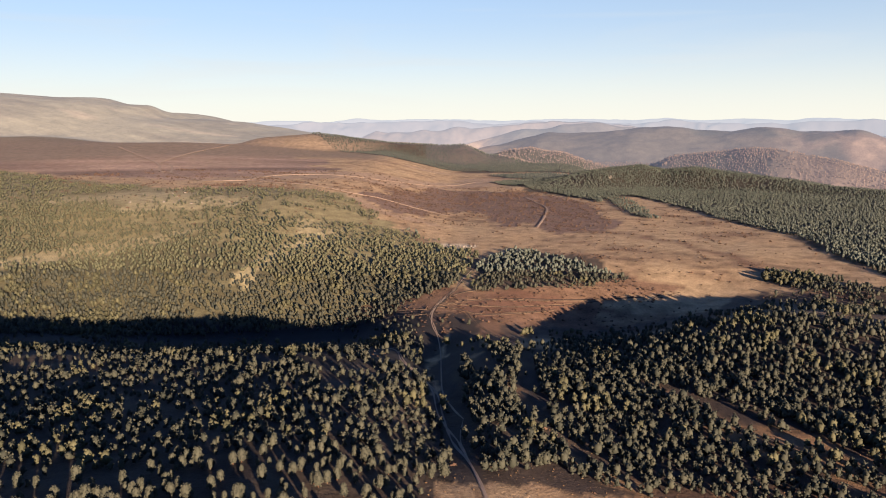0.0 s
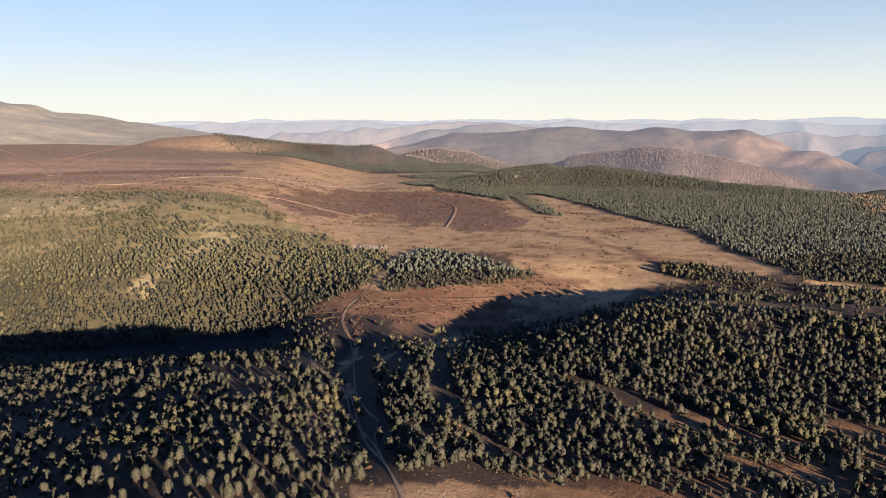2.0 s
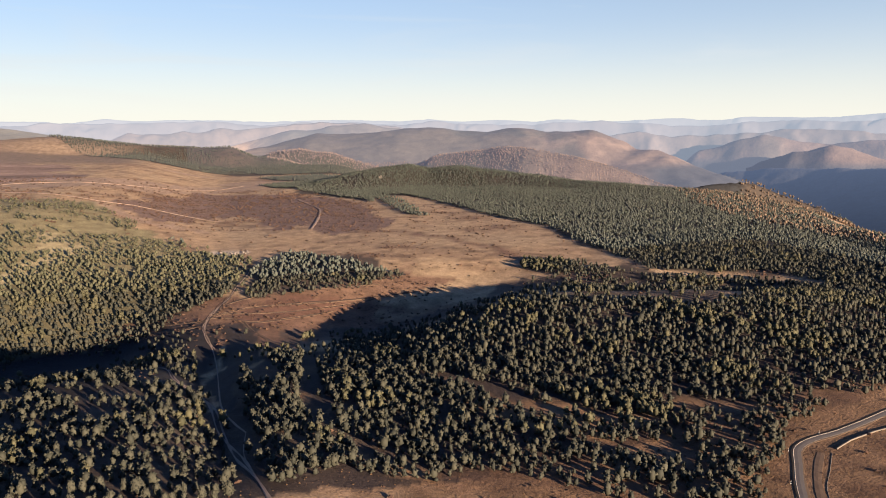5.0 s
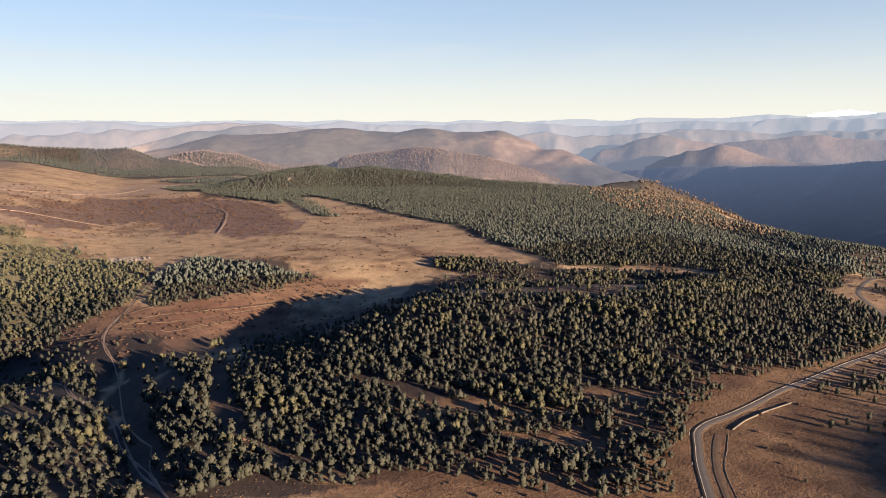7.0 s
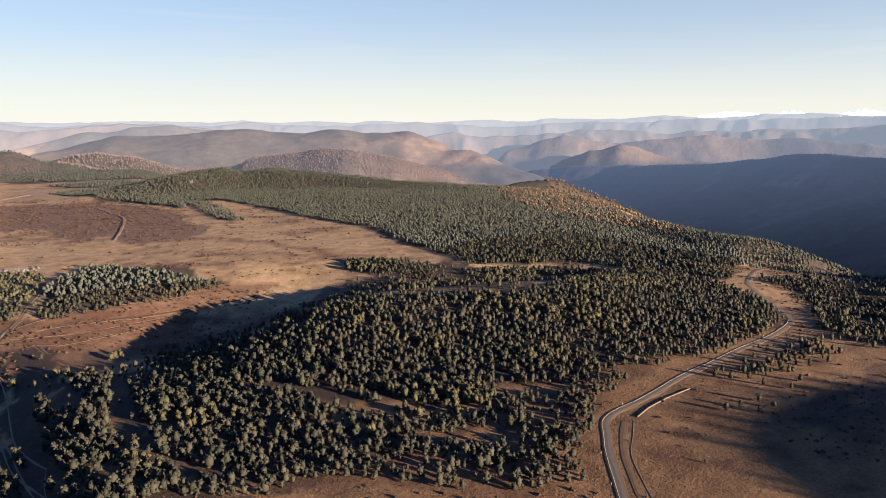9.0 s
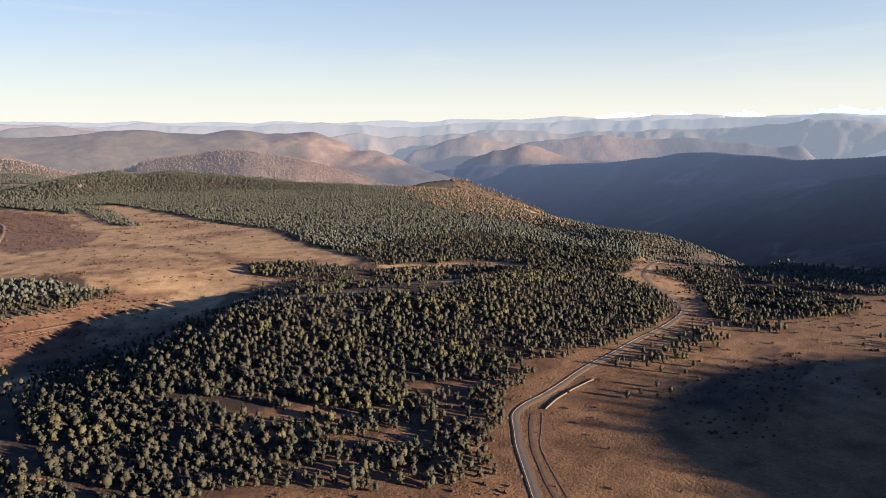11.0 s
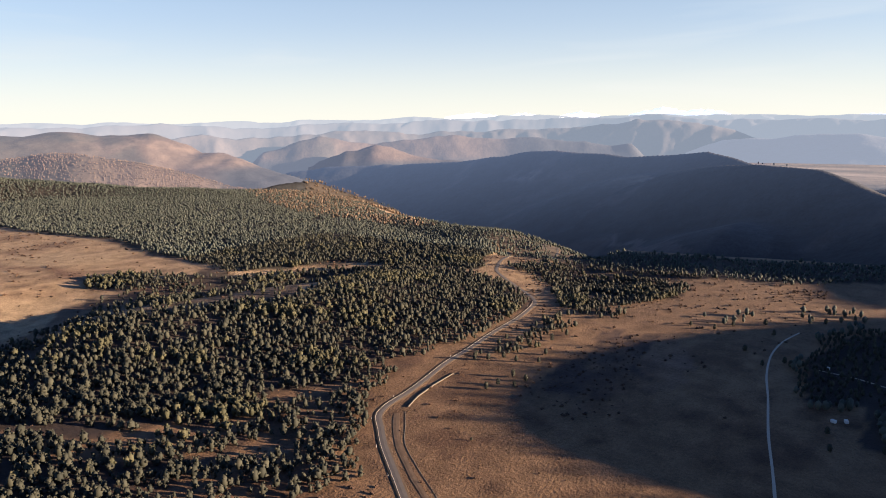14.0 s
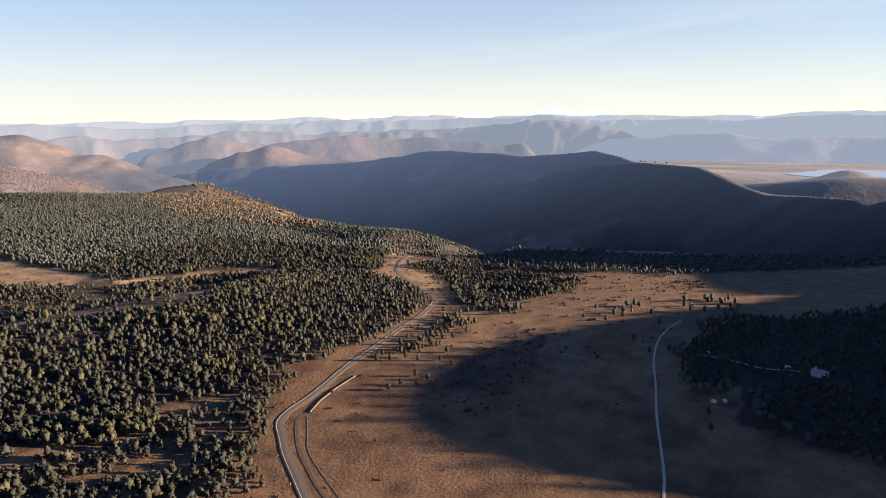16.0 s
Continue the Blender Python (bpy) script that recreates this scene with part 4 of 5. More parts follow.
def grid_points(x0, x1, y0, y1, step, seed):
    rng = np.random.RandomState(seed)
    gx, gy = np.meshgrid(np.arange(x0, x1, step), np.arange(y0, y1, step))
    return (gx + rng.uniform(-0.48, 0.48, gx.shape) * step).ravel(), (gy + rng.uniform(-0.48, 0.48, gx.shape) * step).ravel(), rng


def clear_of_roads(x, y):
    keep = np.ones(len(x), bool)
    for line, gap in ((ROAD, 5.0), (TRACK, 2.6), (RUTS, 2.2), ([(253, 33), (355, 51), (429, 64), (494, 54)], 6.0)):
        d, _, _ = along(x, y, [(a, b, 0) for a, b in line])
        keep &= d > gap
    return keep


def share(x, y):
    """Share of the ground that trees take, by the woods' outlines in plan."""
    wx, wy = x + 13 * fractal(x, y, 45 + 0 * x, 4), y + 13 * fractal(x + 700, y, 45 + 0 * x, 4)
    gaps = fractal(x, y, 38 + 0 * x, 4)
    d = np.zeros(len(x))
    for poly, most in ((RIDGE_WOOD, 0.76), (LEFT_WOOD, 0.60), (HILL_WOOD, 0.95), (SPIT_WOOD, 0.80), (FAR_WOOD, 0.88), (SPUR_WOOD, 0.7), (STRIP_WOOD, 0.72), (STRIP_SCRUB, 0.5), (BEND_WOOD, 0.9), (BEND_GROUP, 0.65), (ROAD_GROUP, 0.6), (RIM_WOOD, 0.6), (RIM_SLOPE, 0.5), (SHADED_HEATH, 0.20), (FIELD_ROW, 0.16), (EDGE_WOOD, 0.72), (SHADE_WOOD, 1.0)):
        d = np.maximum(d, inside(wx, wy, poly) * most)
    d = np.maximum(d, inside(wx, wy, ROADSIDE_WOOD) * 0.62)
    d = d + 0.10 * inside(wx, wy, RIDGE_WOOD) * ramp(y + 0.35 * x, 340, 440)
    d = np.maximum(d, inside(wx, wy, RIDGE_FOOT) * 0.17)
    d = d - np.clip(gaps - 0.08, 0, 1) * 0.75
    d = d - inside(wx, wy, HILL_WOOD) * np.clip(fractal(x * 0.45 + 0.2 * y + 60, y - 0.2 * x, 30 + 0 * x, 3) - 0.18, 0, 1) * 1.0
    for a, b, gap in CLEARINGS:
        off, _, _ = along(x, y, [(*a, 0), (*b, 0)])
        d = np.where(off < 1.05 * gap + 3.5 * gaps, 0, d)
    sx, sy = x + 0.35 * (wx - x), y + 0.35 * (wy - y)
    for poly in [CORRIDOR] + GLADES:
        d = np.where(inside(sx, sy, poly), 0.03, d)
    for poly in BARE_STRIPS:
        d = np.where(inside(wx, wy, poly), d - 0.32, d)
    d = np.where(inside(x, y, ROCK_BANK), d * 0.15, d)
    d = d - 0.6 * inside(wx, wy, HILL_WOOD) * ramp(y + 0.25 * x, 640, 900)
    return np.clip(d, 0, 1)


rng = np.random.RandomState(3)
NEAR_SHAPES = [pine_crown(rng, 7, rng.uniform(0.24, 0.33), body=(ICO_V, ICO_F), octa=True, tuft=0.13) for _ in range(12)]
MID_SHAPES = [pine_crown(rng, 2, rng.uniform(0.23, 0.31), body=(ICO_V, ICO_F), octa=True, tuft=0.15) for _ in range(8)]
FAR_SHAPES = [pine_crown(rng, 1, 0.27, body=(ICO_V, ICO_F), octa=True, tuft=0.14) for _ in range(8)]


HILL_SHAPES = [pine_crown(rng, 1, 0.28, body=(OCTA_V, OCTA_F), octa=True, tuft=0.16) for _ in range(8)]
LAST_SHAPES = [(v, f) for v, f in (pine_crown(rng, 0, 0.32, body=(OCTA_V, OCTA_F)) for _ in range(8))]


# woods near the road and the track
x, y, rng = grid_points(-470, 640, 130, 640, 3.5, 11)
near = (rng.rand(len(x)) < share(x, y)) & clear_of_roads(x, y) & (np.hypot(x, y) > 150)
x, y = x[near], y[near]
size = (3.3 + 3.0 * rng.rand(len(x)) ** 1.4) * (1 + 0.14 * fractal(x, y, 80 + 0 * x, 3))
size = np.where(inside(x, y, LEFT_WOOD), size * 0.86, size)
bearings, ranges = np.degrees(np.arctan2(x, y)), np.hypot(x, y)
seen = (bearings > -42) & (bearings < 108)
x, y, size, ranges = x[seen], y[seen], size[seen], ranges[seen]
order = np.argsort(ranges)
first, second = order[:300], order[300:]
pale = (fractal(x + 200, y - 90, 34 + 0 * x, 3) + 0.5 * np.random.RandomState(77).rand(len(x))) > 0.72
size = np.where(pale, size * 1.15, size * np.random.RandomState(78).uniform(0.72, 1.15, len(x)))
k = second[(ranges[second] < 400) & ~pale[second]]
scatter("pine_wood", NEAR_SHAPES, x[k], y[k], size[k], NEEDLES, "dense wood of young dark green pines", "pine wood", 21, smooth=True)
k = second[pale[second]]
scatter("pine_wood", NEAR_SHAPES, x[k], y[k], size[k], NEEDLES_PALE, "scattered clumps of lighter yellow-green young trees", "pine wood", 23, smooth=True)
k = second[(ranges[second] >= 400) & ~pale[second]]
scatter("pine_wood", MID_SHAPES, x[k], y[k], size[k], NEEDLES, "dense wood of young dark green pines", "pine wood", 22, smooth=True)
FIRST = (x[first], y[first], size[first])

# woods of the slope, the wooded hill and the shaded field
x, y, rng = grid_points(-1300, 1350, -270, 1850, 4.4, 12)
r, b = np.hypot(x, y), np.degrees(np.arctan2(x, y))
wanted = (rng.rand(len(x)) < share(x, y)) & ((y > 640) | (y < 130) | (x > 640) | (x < -470)) & clear_of_roads(x, y) & (r > 280) & (b > -42) & (b < 108) & (~inside(x, y, LARCH_EDGE) | (rng.rand(len(x)) < 0.5))
x, y, r = x[wanted], y[wanted], r[wanted]
size = (5.4 + 3.6 * rng.rand(len(x))) * np.where(inside(x, y, HILL_WOOD), 0.58, np.where(inside(x, y, EDGE_WOOD), 0.45, 0.68))
shade = inside(x, y, SHADE_WOOD)
scatter("pine_wood", MID_SHAPES, x[shade], y[shade], size[shade] * 0.72, NEEDLES, "dark pine wood in the shade beside the field", "pine wood", 34)
x, y, r, size = x[~shade], y[~shade], r[~shade], size[~shade]
slope = inside(x, y, HILL_WOOD) | (x < -300)
for low, high, shapes in ((0, 780, FAR_SHAPES), (780, 9000, HILL_SHAPES)):
    k = (r >= low) & (r < high) & slope
    scatter("pine_wood", shapes, x[k], y[k], size[k] * 1.1, NEEDLES_OLIVE, "open wood of small olive-green pines on the slope", "pine wood", 35 + low, smooth=True)
x, y, r, size = x[~slope], y[~slope], r[~slope], size[~slope]
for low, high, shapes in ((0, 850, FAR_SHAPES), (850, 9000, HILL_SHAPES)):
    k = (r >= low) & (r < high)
    scatter("pine_wood", shapes, x[k], y[k], size[k] * 1.12, NEEDLES_HAZED, "far wood of dark green pines on the slope", "pine wood", 30 + low, smooth=True)

# added unseen wood behind the field, to roughen the hill's shadow on the meadow
x, y, rng = grid_points(330, 900, -640, -230, 11, 14)
wanted = rng.rand(len(x)) < 0.55 + 0.5 * fractal(x, y, 60 + 0 * x, 3)
x, y = x[wanted], y[wanted]
scatter("pine_wood", MID_SHAPES, x, y, 3 + 4 * rng.rand(len(x)), NEEDLES_HAZED, "unseen pine wood added on the hill south of the field", "pine wood", 33)

# distant woods
x, y, rng = grid_points(-700, 3300, -400, 4400, 12, 13)
r, b = np.hypot(x, y), np.degrees(np.arctan2(x, y))
patch = fractal(x, y, 200 + 0 * x, 4)
edge = inside(x, y, LARCH_EDGE)
brown = ((r > 1500) & (r < 2500) & (b > 43.6) & (b < 52)) & ~edge & (height(x, y) > np.interp(b, (42.5, 45, 46.8, 48.6), (-57, -86, -104, -122))) & (rng.rand(len(x)) < 0.85 + 0.5 * patch)
hazy = (r >= 2450) & (r < 3700) & ((b < 19) | (b > 40) | (r > 3250)) & (b > 6) & (b < 58) & (level_plain(x, y) < 0.1) & ~np.isin(owner(x, y), (9,)) & ((b < 35) | (height(x, y) > -70)) & (rng.rand(len(x)) < 0.75 + 0.9 * patch)
# pines added on the knoll's left side and foot, to darken them like shade
knoll = (r > 1900) & (r < 2400) & (b > 37) & (b <= 52) & ~brown & ~edge & (owner(x, y) == 4) & (rng.rand(len(x)) < 0.8)
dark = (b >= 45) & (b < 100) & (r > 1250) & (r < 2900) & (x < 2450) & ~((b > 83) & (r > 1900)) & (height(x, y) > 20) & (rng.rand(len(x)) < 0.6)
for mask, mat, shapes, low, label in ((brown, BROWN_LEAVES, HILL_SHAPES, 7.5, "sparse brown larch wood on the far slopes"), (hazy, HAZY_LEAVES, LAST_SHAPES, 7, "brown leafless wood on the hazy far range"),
                                      (knoll, NEEDLES_HAZED, HILL_SHAPES, 6, "dark pines put in for the shade on the knoll"), (dark, HAZY_PINES, LAST_SHAPES, 5, "dark pine forest on the shaded mountain")):
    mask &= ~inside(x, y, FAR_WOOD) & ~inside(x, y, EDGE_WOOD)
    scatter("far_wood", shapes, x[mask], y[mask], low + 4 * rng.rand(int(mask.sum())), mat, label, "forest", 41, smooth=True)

# brown wood that covers the foothill
x, y, rng = grid_points(850, 2200, 2000, 3100, 8.5, 18)
r, b = np.hypot(x, y), np.degrees(np.arctan2(x, y))
keep = (r >= 2450) & (r <= 3250) & (b >= 19) & (b <= 40) & (height(x, y) > -110) & (rng.rand(len(x)) < 0.72 + 0.8 * fractal(x, y, 150 + 0 * x, 4))
x, y = x[keep], y[keep]
scatter("far_wood", LAST_SHAPES, x, y, 6.0 + 4.0 * rng.rand(len(x)), HAZY_LEAVES, "brown leafless wood on the foothill", "forest", 45, smooth=True)

# pine wood of the low hill behind the heath
x, y, rng = grid_points(-480, 720, 1680, 2820, 7.5, 16)
keep = (inside(x + 30 * fractal(x, y, 120 + 0 * x, 3), y, LOW_HILL_WOOD) | inside(x, y, DARK_FAR_BAND)) & (rng.rand(len(x)) < 0.85 + 0.9 * fractal(x, y, 130 + 0 * x, 4))
x, y = x[keep], y[keep]
scatter("far_wood", LAST_SHAPES, x, y, 4.5 + 3.5 * rng.rand(len(x)), LOW_PINES, "dark pine wood on a low far hill", "forest", 44, smooth=True)

# larches along the rim of the wooded hill
x, y, rng = grid_points(760, 1620, 540, 1780, 7.5, 15)
keep = inside(x + 20 * fractal(x, y, 60 + 0 * x, 3), y, LARCH_EDGE) & (owner(x, y) != 4) & (rng.rand(len(x)) < 0.46 + 0.6 * fractal(x, y, 70 + 0 * x, 3))
x, y = x[keep], y[keep]
scatter("far_wood", HILL_SHAPES, x, y, 5.0 + 3.4 * rng.rand(len(x)), BROWN_LEAVES, "golden brown larches along the rim of the hill", "forest", 43, smooth=True)

# low bushes of the heath and the wet streaks of the meadow
LOW_SHAPES = []
for k in range(6):
    a, b = clump(rng, np.array([0, 0, 0.25]), 0.5, 0.75, True), clump(rng, np.array([0.4, 0.15, 0.2]), 0.36, 0.7, True)
    LOW_SHAPES.append((np.concatenate([a[0], b[0]]), np.concatenate([a[1], b[1] + 6])))
x, y, rng = grid_points(-700, 640, 60, 1500, 4.4, 17)
r, b = np.hypot(x, y), np.degrees(np.arctan2(x, y))
streaks = fractal(x * 0.45 + y * 0.8, y * 0.25 - x * 0.15, 26 + 0 * x, 4)
wx, wy = x + 12 * fractal(x, y, 50 + 0 * x, 3), y + 12 * fractal(x + 700, y, 50 + 0 * x, 3)
open_meadow = (x > 190) & (y < 205) & (x < 520)
chance = np.where(open_meadow, 0.004, 0.035) + np.where(open_meadow, 0.1, 0.9) * np.clip(streaks - 0.22, 0, 1) + 0.22 * inside(wx, wy, HEATH) + 0.4 * inside(wx, wy, BRUSH) + 0.25 * inside(wx, wy, SCRUB_FIELD) + 0.15 * ramp(x, 440, 520) + 0.3 * inside(wx, wy, BURNT)
keep = (rng.rand(len(x)) < chance) & (b > -40) & (b < 100) & (r > 200) & clear_of_roads(x, y) & (share(x, y) < 0.1)
x, y, r = x[keep], y[keep], r[keep]
scatter("heather_bushes", LOW_SHAPES, x, y, (0.7 + 1.3 * rng.rand(len(x)) ** 2) * (1 + r / 1100), HEATHER, "low dark heather and broom bushes on the dry meadow", "bushes", 51, sink=0.05)

# tussocks of dry grass near the road and in the clearings
x, y, rng = grid_points(0, 430, 15, 300, 3.1, 19)
keep = (rng.rand(len(x)) < 0.62 + 0.5 * fractal(x, y, 18 + 0 * x, 3)) & clear_of_roads(x, y) & (np.hypot(x, y) > 195) & (np.hypot(x, y) < 420) & ~inside(x, y, SHADE_WOOD)
x, y = x[keep], y[keep]
scatter("grass_tussocks", LOW_SHAPES, x, y, 0.30 + 0.42 * rng.rand(len(x)) ** 2, DRY_GRASS, "tussocks of dry yellow-brown upland grass", "grass", 52, sink=0.1)


# the pines by the clearing, one by one
def pine_kind(seed):
    """Meshes of one pine of height 1: its crown, and its stem with limbs."""
    rng = np.random.RandomState(seed)
    v, f = pine_crown(rng, 46, rng.uniform(0.23, 0.32), 0.14, CORE, octa=True, tuft=0.072)
    vs, fs = [], []
    lean = rng.uniform(-0.02, 0.02, 2)
    stick(vs, fs, (0, 0, -0.05), (lean[0], lean[1], 0.5), 0.021, 0.014, 7)
    stick(vs, fs, (lean[0], lean[1], 0.5), (0, 0, 0.95), 0.014, 0.004, 7)
    for k in range(11):
        h, a = 0.16 + 0.065 * k, k * 2.4
        o = 0.8 * float(crown_shape(np.array(h), 0.22))
        stick(vs, fs, (lean[0] * h, lean[1] * h, h), (o * math.cos(a), o * math.sin(a), h + 0.05), 0.006, 0.002, 4)
    return fast_mesh("crown", v, f, NEEDLES), fast_mesh("trunk", np.concatenate(vs), np.array(fs), BARK)


KINDS = [pine_kind(100 + k) for k in range(8)]


def pine_tree(k, px, py, tall, turn, label):
    top = new("pine_tree")
    for name, me in zip(("crown", "trunk"), KINDS[k]):
        ob = new(name, me)
        ob.parent = top
    top.matrix_basis = pose(px, py, ground(px, py) - 0.1, 0, 0, turn) @ Matrix.Diagonal((tall, tall, tall, 1))
    return tagged(top, label, "pine tree", "pines by the clearing")


rng = np.random.RandomState(8)
for px, py, tall in zip(*FIRST):
    pine_tree(rng.randint(8), px, py, tall, rng.uniform(0, 360), "young pine with a rounded dark green crown" if tall < 9 else "tall pine with a full dark green crown")
LONE = [(338, 205, 4.5), (346, 199, 4.6), (345, 190, 4.2), (351, 178, 3.6), (366, 181, 4.4), (375, 197, 5.2), (379, 216, 4), (366, 214, 5), (363, 199, 4.6), (334, 212, 5), (393, 190, 4.6), (409, 187, 4.8), (425, 198, 5.2), (442, 210, 5), (454, 207, 5.4),
        (298, 182, 4.6), (307, 180, 4.2), (322, 179, 4.8), (320, 170, 4.4), (309, 171, 4), (440, 82, 4.6), (418, 68, 4), (429, 58, 4.6), (424, 54, 4.8), (477, 125, 3.8), (477, 109, 4.2), (491, 100, 4.4), (484, 73, 4.6), (505, 82, 5), (540, 64, 4.6), (535, 57, 4.2),
        (530, 48, 5), (559, 49, 5.2), (559, 39, 4.6), (552, 32, 4.4), (339, 26, 4), (330, 3, 5), (320, 23, 4), (243, 156, 1.8)]
for px, py, tall in LONE:
    pine_tree(rng.randint(8), px, py, tall, rng.uniform(0, 360), "lone small pine standing in the dry meadow")


# ---- things along the road ----
def low_wall(a, b, tall, label):
    """A low concrete wall of cast lengths with a coping, from a to b."""
    top = new("low_wall")
    (ax, ay), (bx, by) = a, b
    run, turn = math.hypot(bx - ax, by - ay), math.degrees(math.atan2(by - ay, bx - ax))
    top.matrix_basis = pose(ax, ay, ground((ax + bx) / 2, (ay + by) / 2), 0, 0, turn)
    n = max(2, round(run / 4))
    for k in range(n):
        share_of = (k + 0.5) / n
        rise = ground(ax + share_of * (bx - ax), ay + share_of * (by - ay)) - ground((ax + bx) / 2, (ay + by) / 2)
        bm = box(bmesh.new(), (run / n - 0.06, 0.38, tall + 0.6), pose((k + 0.5) * run / n, 0.03 * (k % 2), rise + tall / 2 - 0.3, 0, 0, 0), 0.04)
        part("wall_block", bm, CONCRETE, top)
        bm = box(bmesh.new(), (run / n - 0.02, 0.46, 0.10), pose((k + 0.5) * run / n, 0.03 * (k % 2), rise + tall + 0.054, 0, 0, 0), 0.02)
        part("coping", bm, CONCRETE, top)
    return tagged(top, label, "wall", "walls by the road")


low_wall((256, 202), (268.8, 205.8), 0.55, "low pale concrete wall beside the road bend")
low_wall((269, 205.9), (287.8, 208.6), 0.55, "low pale concrete wall beside the road bend")
low_wall((288, 208.7), (308, 209.6), 0.4, "low pale concrete wall running out beside the road")


def marker_post(x, y):
    top = new("marker_post")
    top.matrix_basis = pose(x, y, ground(x, y), 0, 0, 20)
    bm = bmesh.new()
    bmesh.ops.create_cone(bm, cap_ends=True, segments=10, radius1=0.11, radius2=0.09, depth=1.3, matrix=pose(0, 0, 0.45))
    part("shaft", bm, WHITE_PAINT, top)
    bm = bmesh.new()
    bmesh.ops.create_cone(bm, cap_ends=True, segments=10, radius1=0.115, radius2=0.1, depth=0.2, matrix=pose(0, 0, 0.93))
    part("band", bm, material("dark_band", (0.03, 0.03, 0.03), (0.05, 0.05, 0.05), 1, 0.6), top, "dark reflector band")
    bm = bmesh.new()
    bmesh.ops.create_uvsphere(bm, u_segments=10, v_segments=5, radius=0.092, matrix=pose(0, 0, 1.1))
    part("cap", bm, WHITE_PAINT, top)
    return tagged(top, "white roadside marker post with a dark band", "post", "marker posts")


for px, py in ((235, 208), (214, 187), (197, 166.5), (262, 216.4), (330, 227), (425, 236.8), (460, 243.6), (498, 267)):
    marker_post(px, py)


# ---- farmhouse and yard in the shade ----
def farmhouse(x, y, turn, long, deep, eaves, label):
    top = new("farmhouse")
    top.matrix_basis = pose(x, y, ground(x, y), 0, 0, turn)
    ridge = eaves + deep * 0.36
    bm = bmesh.new()
    for sx in (-1, 1):
        pts = [(sx * long / 2, -deep / 2, -0.5), (sx * long / 2, deep / 2, -0.5), (sx * long / 2, deep / 2, eaves), (sx * long / 2, 0, ridge), (sx * long / 2, -deep / 2, eaves)]
        bm.faces.new([bm.verts.new(p) for p in (pts if sx > 0 else pts[::-1])])
    bm.verts.ensure_lookup_table()
    for k in range(5):
        j = (k + 1) % 5
        bm.faces.new([bm.verts[4 - k], bm.verts[5 + k], bm.verts[5 + j], bm.verts[4 - j]])
    bmesh.ops.recalc_face_normals(bm, faces=bm.faces)
    part("wall", bm, PLASTER, top)
    slope = math.degrees(math.atan2(ridge - eaves, deep / 2))
    reach = math.hypot(ridge - eaves, deep / 2) + 0.5
    for s in (-1, 1):
        bm = box(bmesh.new(), (long + 0.9, reach, 0.16), pose(0, s * reach / 2 * math.cos(math.radians(slope)), ridge + 0.12 - reach / 2 * math.sin(math.radians(slope)), -s * slope, 0, 0), 0.03)
        part("roof", bm, SLATE, top)
    bm = box(bmesh.new(), (0.7, 0.6, 1.6), pose(long * 0.3, 0.3, ridge + 0.5), 0.03)
    part("chimney", bm, PLASTER, top)
    for wx in (-0.34, -0.12, 0.30):
        bm = box(bmesh.new(), (1.1, 0.10, 1.3), pose(long * wx, -deep / 2 - 0.01, 1.6), 0.02)
        frame_ob = part("window_frame", bm, WHITE_PAINT, top)
        bm = box(bmesh.new(), (0.9, 0.06, 1.1), pose(long * wx, -deep / 2 - 0.05, 1.6))
        part("pane", bm, DARK_GLASS, frame_ob)
    bm = box(bmesh.new(), (1.0, 0.10, 2.05), pose(long * 0.09, -deep / 2 - 0.01, 1.02), 0.02)
    part("door", bm, DOOR_WOOD, top)
    return tagged(top, label, "house")


farmhouse(417, -24, 66, 7.5, 4.6, 2.3, "low pale farmhouse with a grey slate roof among dark pines")


def camper(x, y, turn, long, label):
    """A parked caravan: rounded body, wheels, windows and drawbar."""
    top = new("caravan")
    top.matrix_basis = pose(x, y, ground(x, y), 0, 0, turn)
    part("body", box(bmesh.new(), (long, 1.7, 1.5), pose(0, 0, 1.1), 0.25), WHITE_PAINT, top)
    for wx in (-0.28, 0.22):
        part("window", box(bmesh.new(), (long * 0.22, 0.05, 0.45), pose(long * wx, -0.85, 1.35), 0.02), DARK_GLASS, top)
    part("door", box(bmesh.new(), (0.5, 0.05, 1.2), pose(long * -0.02, -0.85, 1.05), 0.02), PLASTER, top)
    for s in (-1, 1):
        bm = bmesh.new()
        bmesh.ops.create_cone(bm, cap_ends=True, segments=16, radius1=0.28, radius2=0.28, depth=0.2, matrix=pose(0.2, s * 0.78, 0.28, 90, 0, 0))
        part("wheel", bm, ASPHALT, top, "black rubber wheel")
    part("drawbar", box(bmesh.new(), (1.2, 0.1, 0.1), pose(long / 2 + 0.5, 0, 0.5), 0.02), SLATE, top)
    return tagged(top, label, "caravan", "parked caravans")


camper(354, 25, 70, 2.6, "white caravan parked among the pines")
camper(357, 20, 20, 2.4, "white caravan parked beside the other")
camper(431, 36, 100, 2.6, "small white caravan at the edge of the trees")
camper(423, -8, 75, 2.8, "white caravan on the gravel drive")


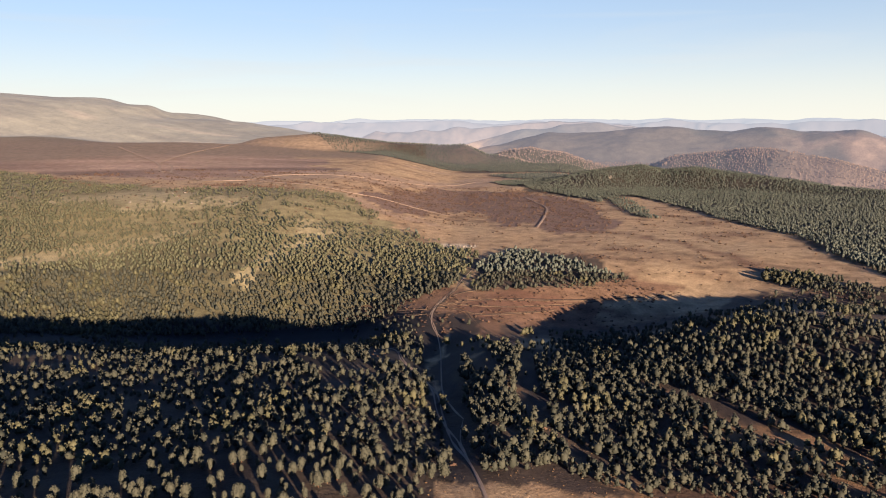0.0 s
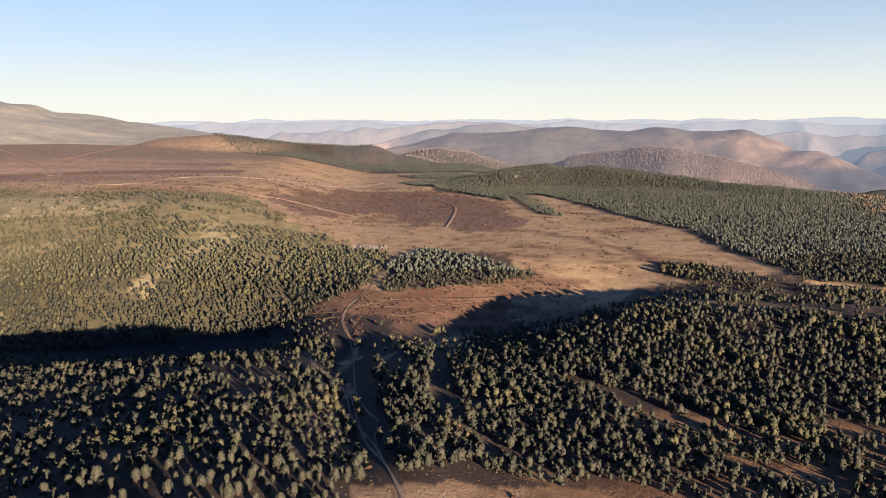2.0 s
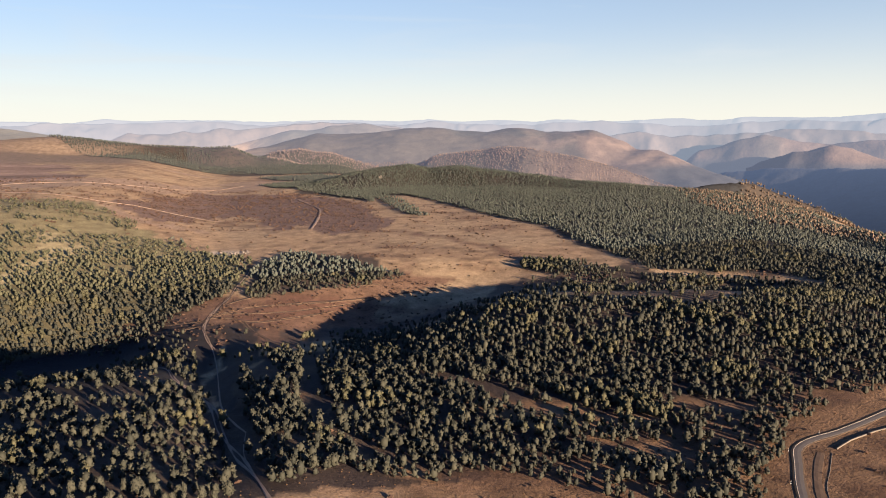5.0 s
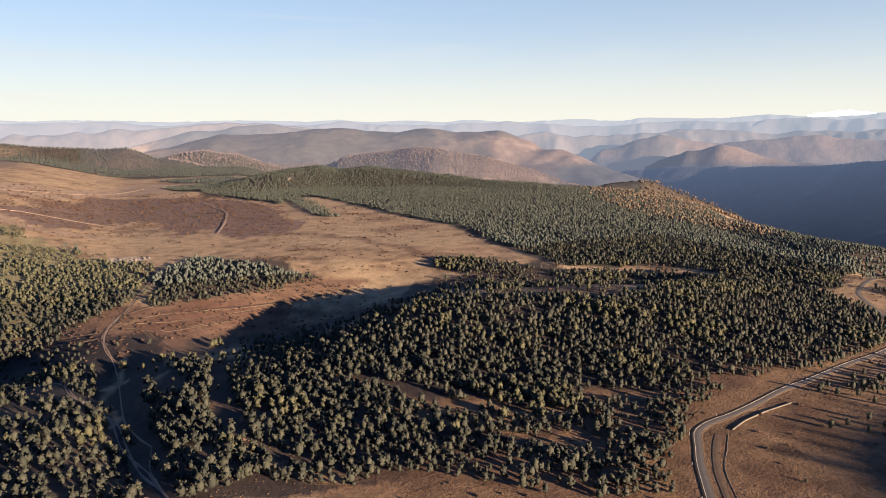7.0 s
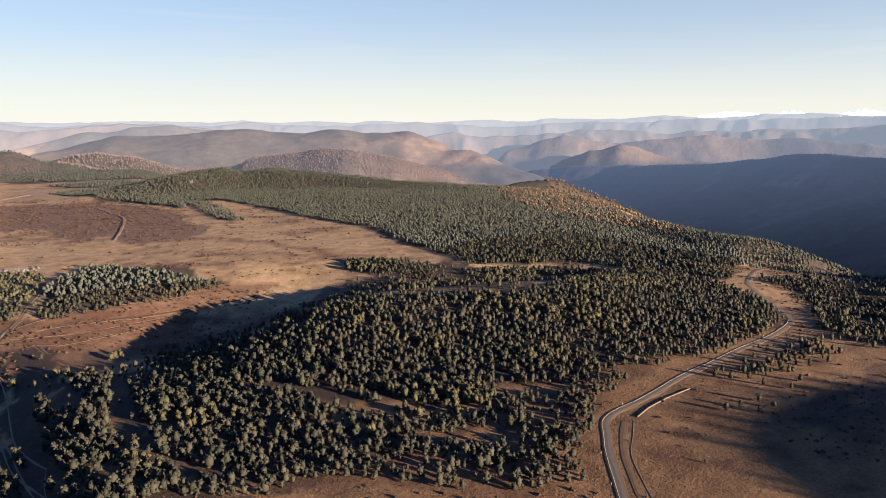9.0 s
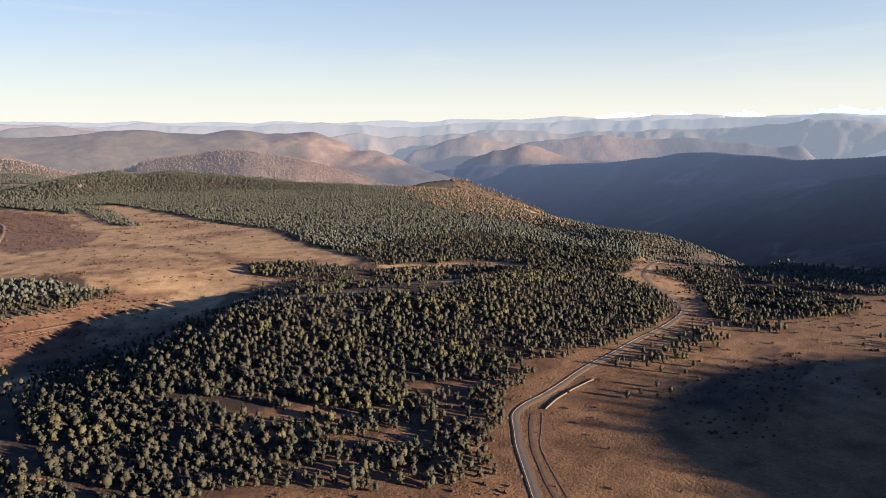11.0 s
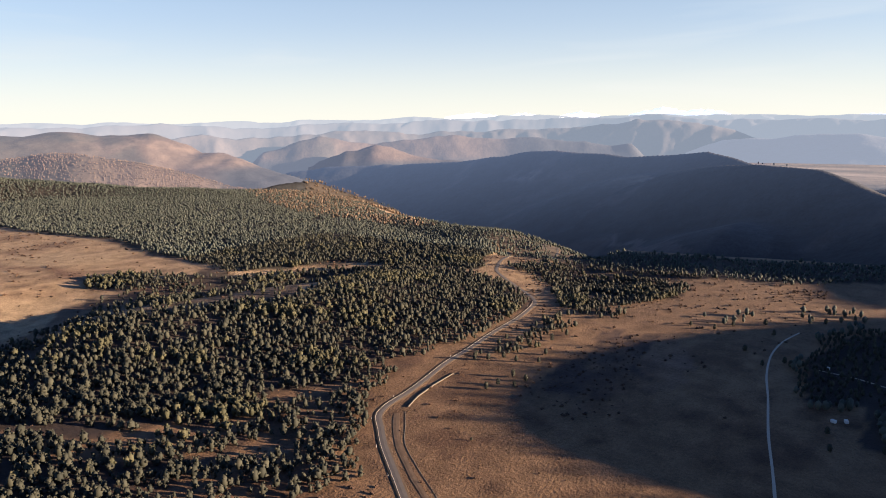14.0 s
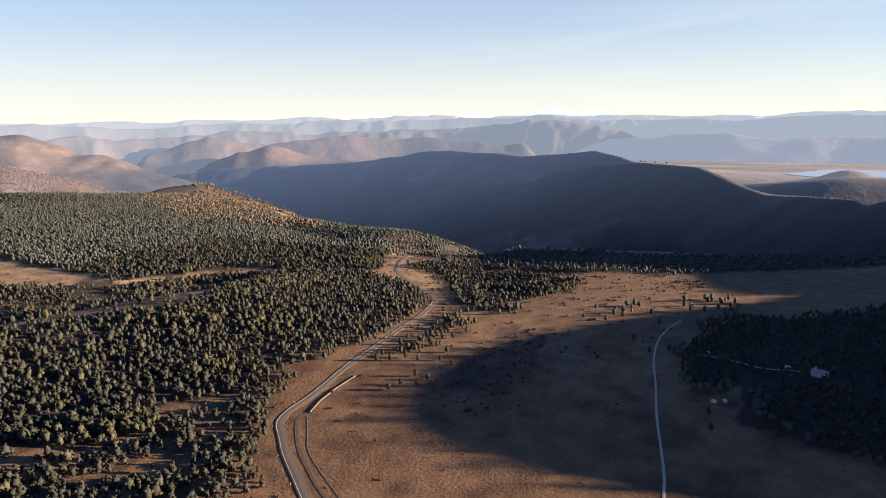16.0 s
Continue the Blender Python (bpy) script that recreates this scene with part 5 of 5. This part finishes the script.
# ---- rocks ----
def boulder(x, y, size, seed, label, tall=0.6):
    rng = np.random.RandomState(seed)
    bm = bmesh.new()
    bmesh.ops.create_icosphere(bm, subdivisions=2, radius=1)
    for v in bm.verts:
        k = 1 + 0.28 * noise.noise(v.co * 1.4 + Vector((seed * 3.1, 0, 0))) + 0.1 * rng.uniform(-1, 1)
        v.co = Vector((v.co.x * k * size, v.co.y * k * size * 0.8, v.co.z * k * size * tall))
    me = bpy.data.meshes.new("boulder")
    bm.to_mesh(me)
    bm.free()
    me.materials.append(GRANITE)
    ob = new("boulder", me)
    ob.matrix_basis = pose(x, y, ground(x, y) + size * tall * 0.25, 0, 0, rng.uniform(0, 360))
    return tagged(ob, label, "rock", "granite rocks")


rng = np.random.RandomState(31)
for k in range(14):
    boulder(474 + 34 * rng.rand(), 1572 + 22 * rng.rand(), 2 + 2.5 * rng.rand(), 60 + k, "pale granite boulder on the wooded crest", 0.8)
for k in range(5):
    boulder(401 + 8 * rng.rand(), 1500 + 10 * rng.rand(), 1.6 + 1.6 * rng.rand(), 80 + k, "pale granite tor between the pines", 1.4)
for k in range(22):
    boulder(22 + 38 * rng.rand(), 772 + 16 * rng.rand(), 0.8 + 1.2 * rng.rand(), 90 + k, "pale broken rock on the bare bank")
for k in range(26):
    boulder(-430 + 170 * rng.rand(), 890 + 130 * rng.rand(), 0.7 + 1.4 * rng.rand(), 120 + k, "pale granite rock on the grassy slope")


# ---- snow peaks on the horizon ----
def snow_peak(az, wide, low, tall, seed):
    """A far snow-covered summit with a ragged crest."""
    rng = np.random.RandomState(seed)
    a = np.linspace(az - wide, az + wide, 25)
    top = np.array([low + tall * max(0.0, 1 - abs((q - az) / wide) ** 1.3) * rng.uniform(0.6, 1.0) for q in a])
    rows = []
    for back, share_of in ((-60, -0.6), (-20, 0.55), (0, 1.0), (40, 0.2)):
        rr = 4955.0 + back * 0.5
        z = EYE + rr * np.tan(np.radians(low + (top - low) * share_of - (0.12 if share_of < 0 else 0)))
        rows.append(np.column_stack([rr * np.sin(np.radians(a)), rr * np.cos(np.radians(a)), z]))
    n = len(a)
    faces = [(k * n + i, (k + 1) * n + i, (k + 1) * n + i + 1, k * n + i + 1) for k in range(3) for i in range(n - 1)]
    tagged(new("snow_peak", mesh_of("snow_peak", np.concatenate(rows), faces, SNOW, True)), "distant snow-covered summit above the haze", "mountain", "snow peaks")


for k, (az, wide, low, tall) in enumerate(((72.4, 2.6, 0.60, 0.62), (75.3, 2.0, 0.58, 0.50), (66.0, 1.6, 0.56, 0.42), (57.5, 2.4, 0.52, 0.42), (61.5, 1.4, 0.52, 0.38), (52.5, 1.2, 0.35, 0.18), (92.5, 2.2, 0.45, 0.26), (86.5, 1.6, 0.38, 0.18))):
    snow_peak(az, wide, low, tall, 300 + k)
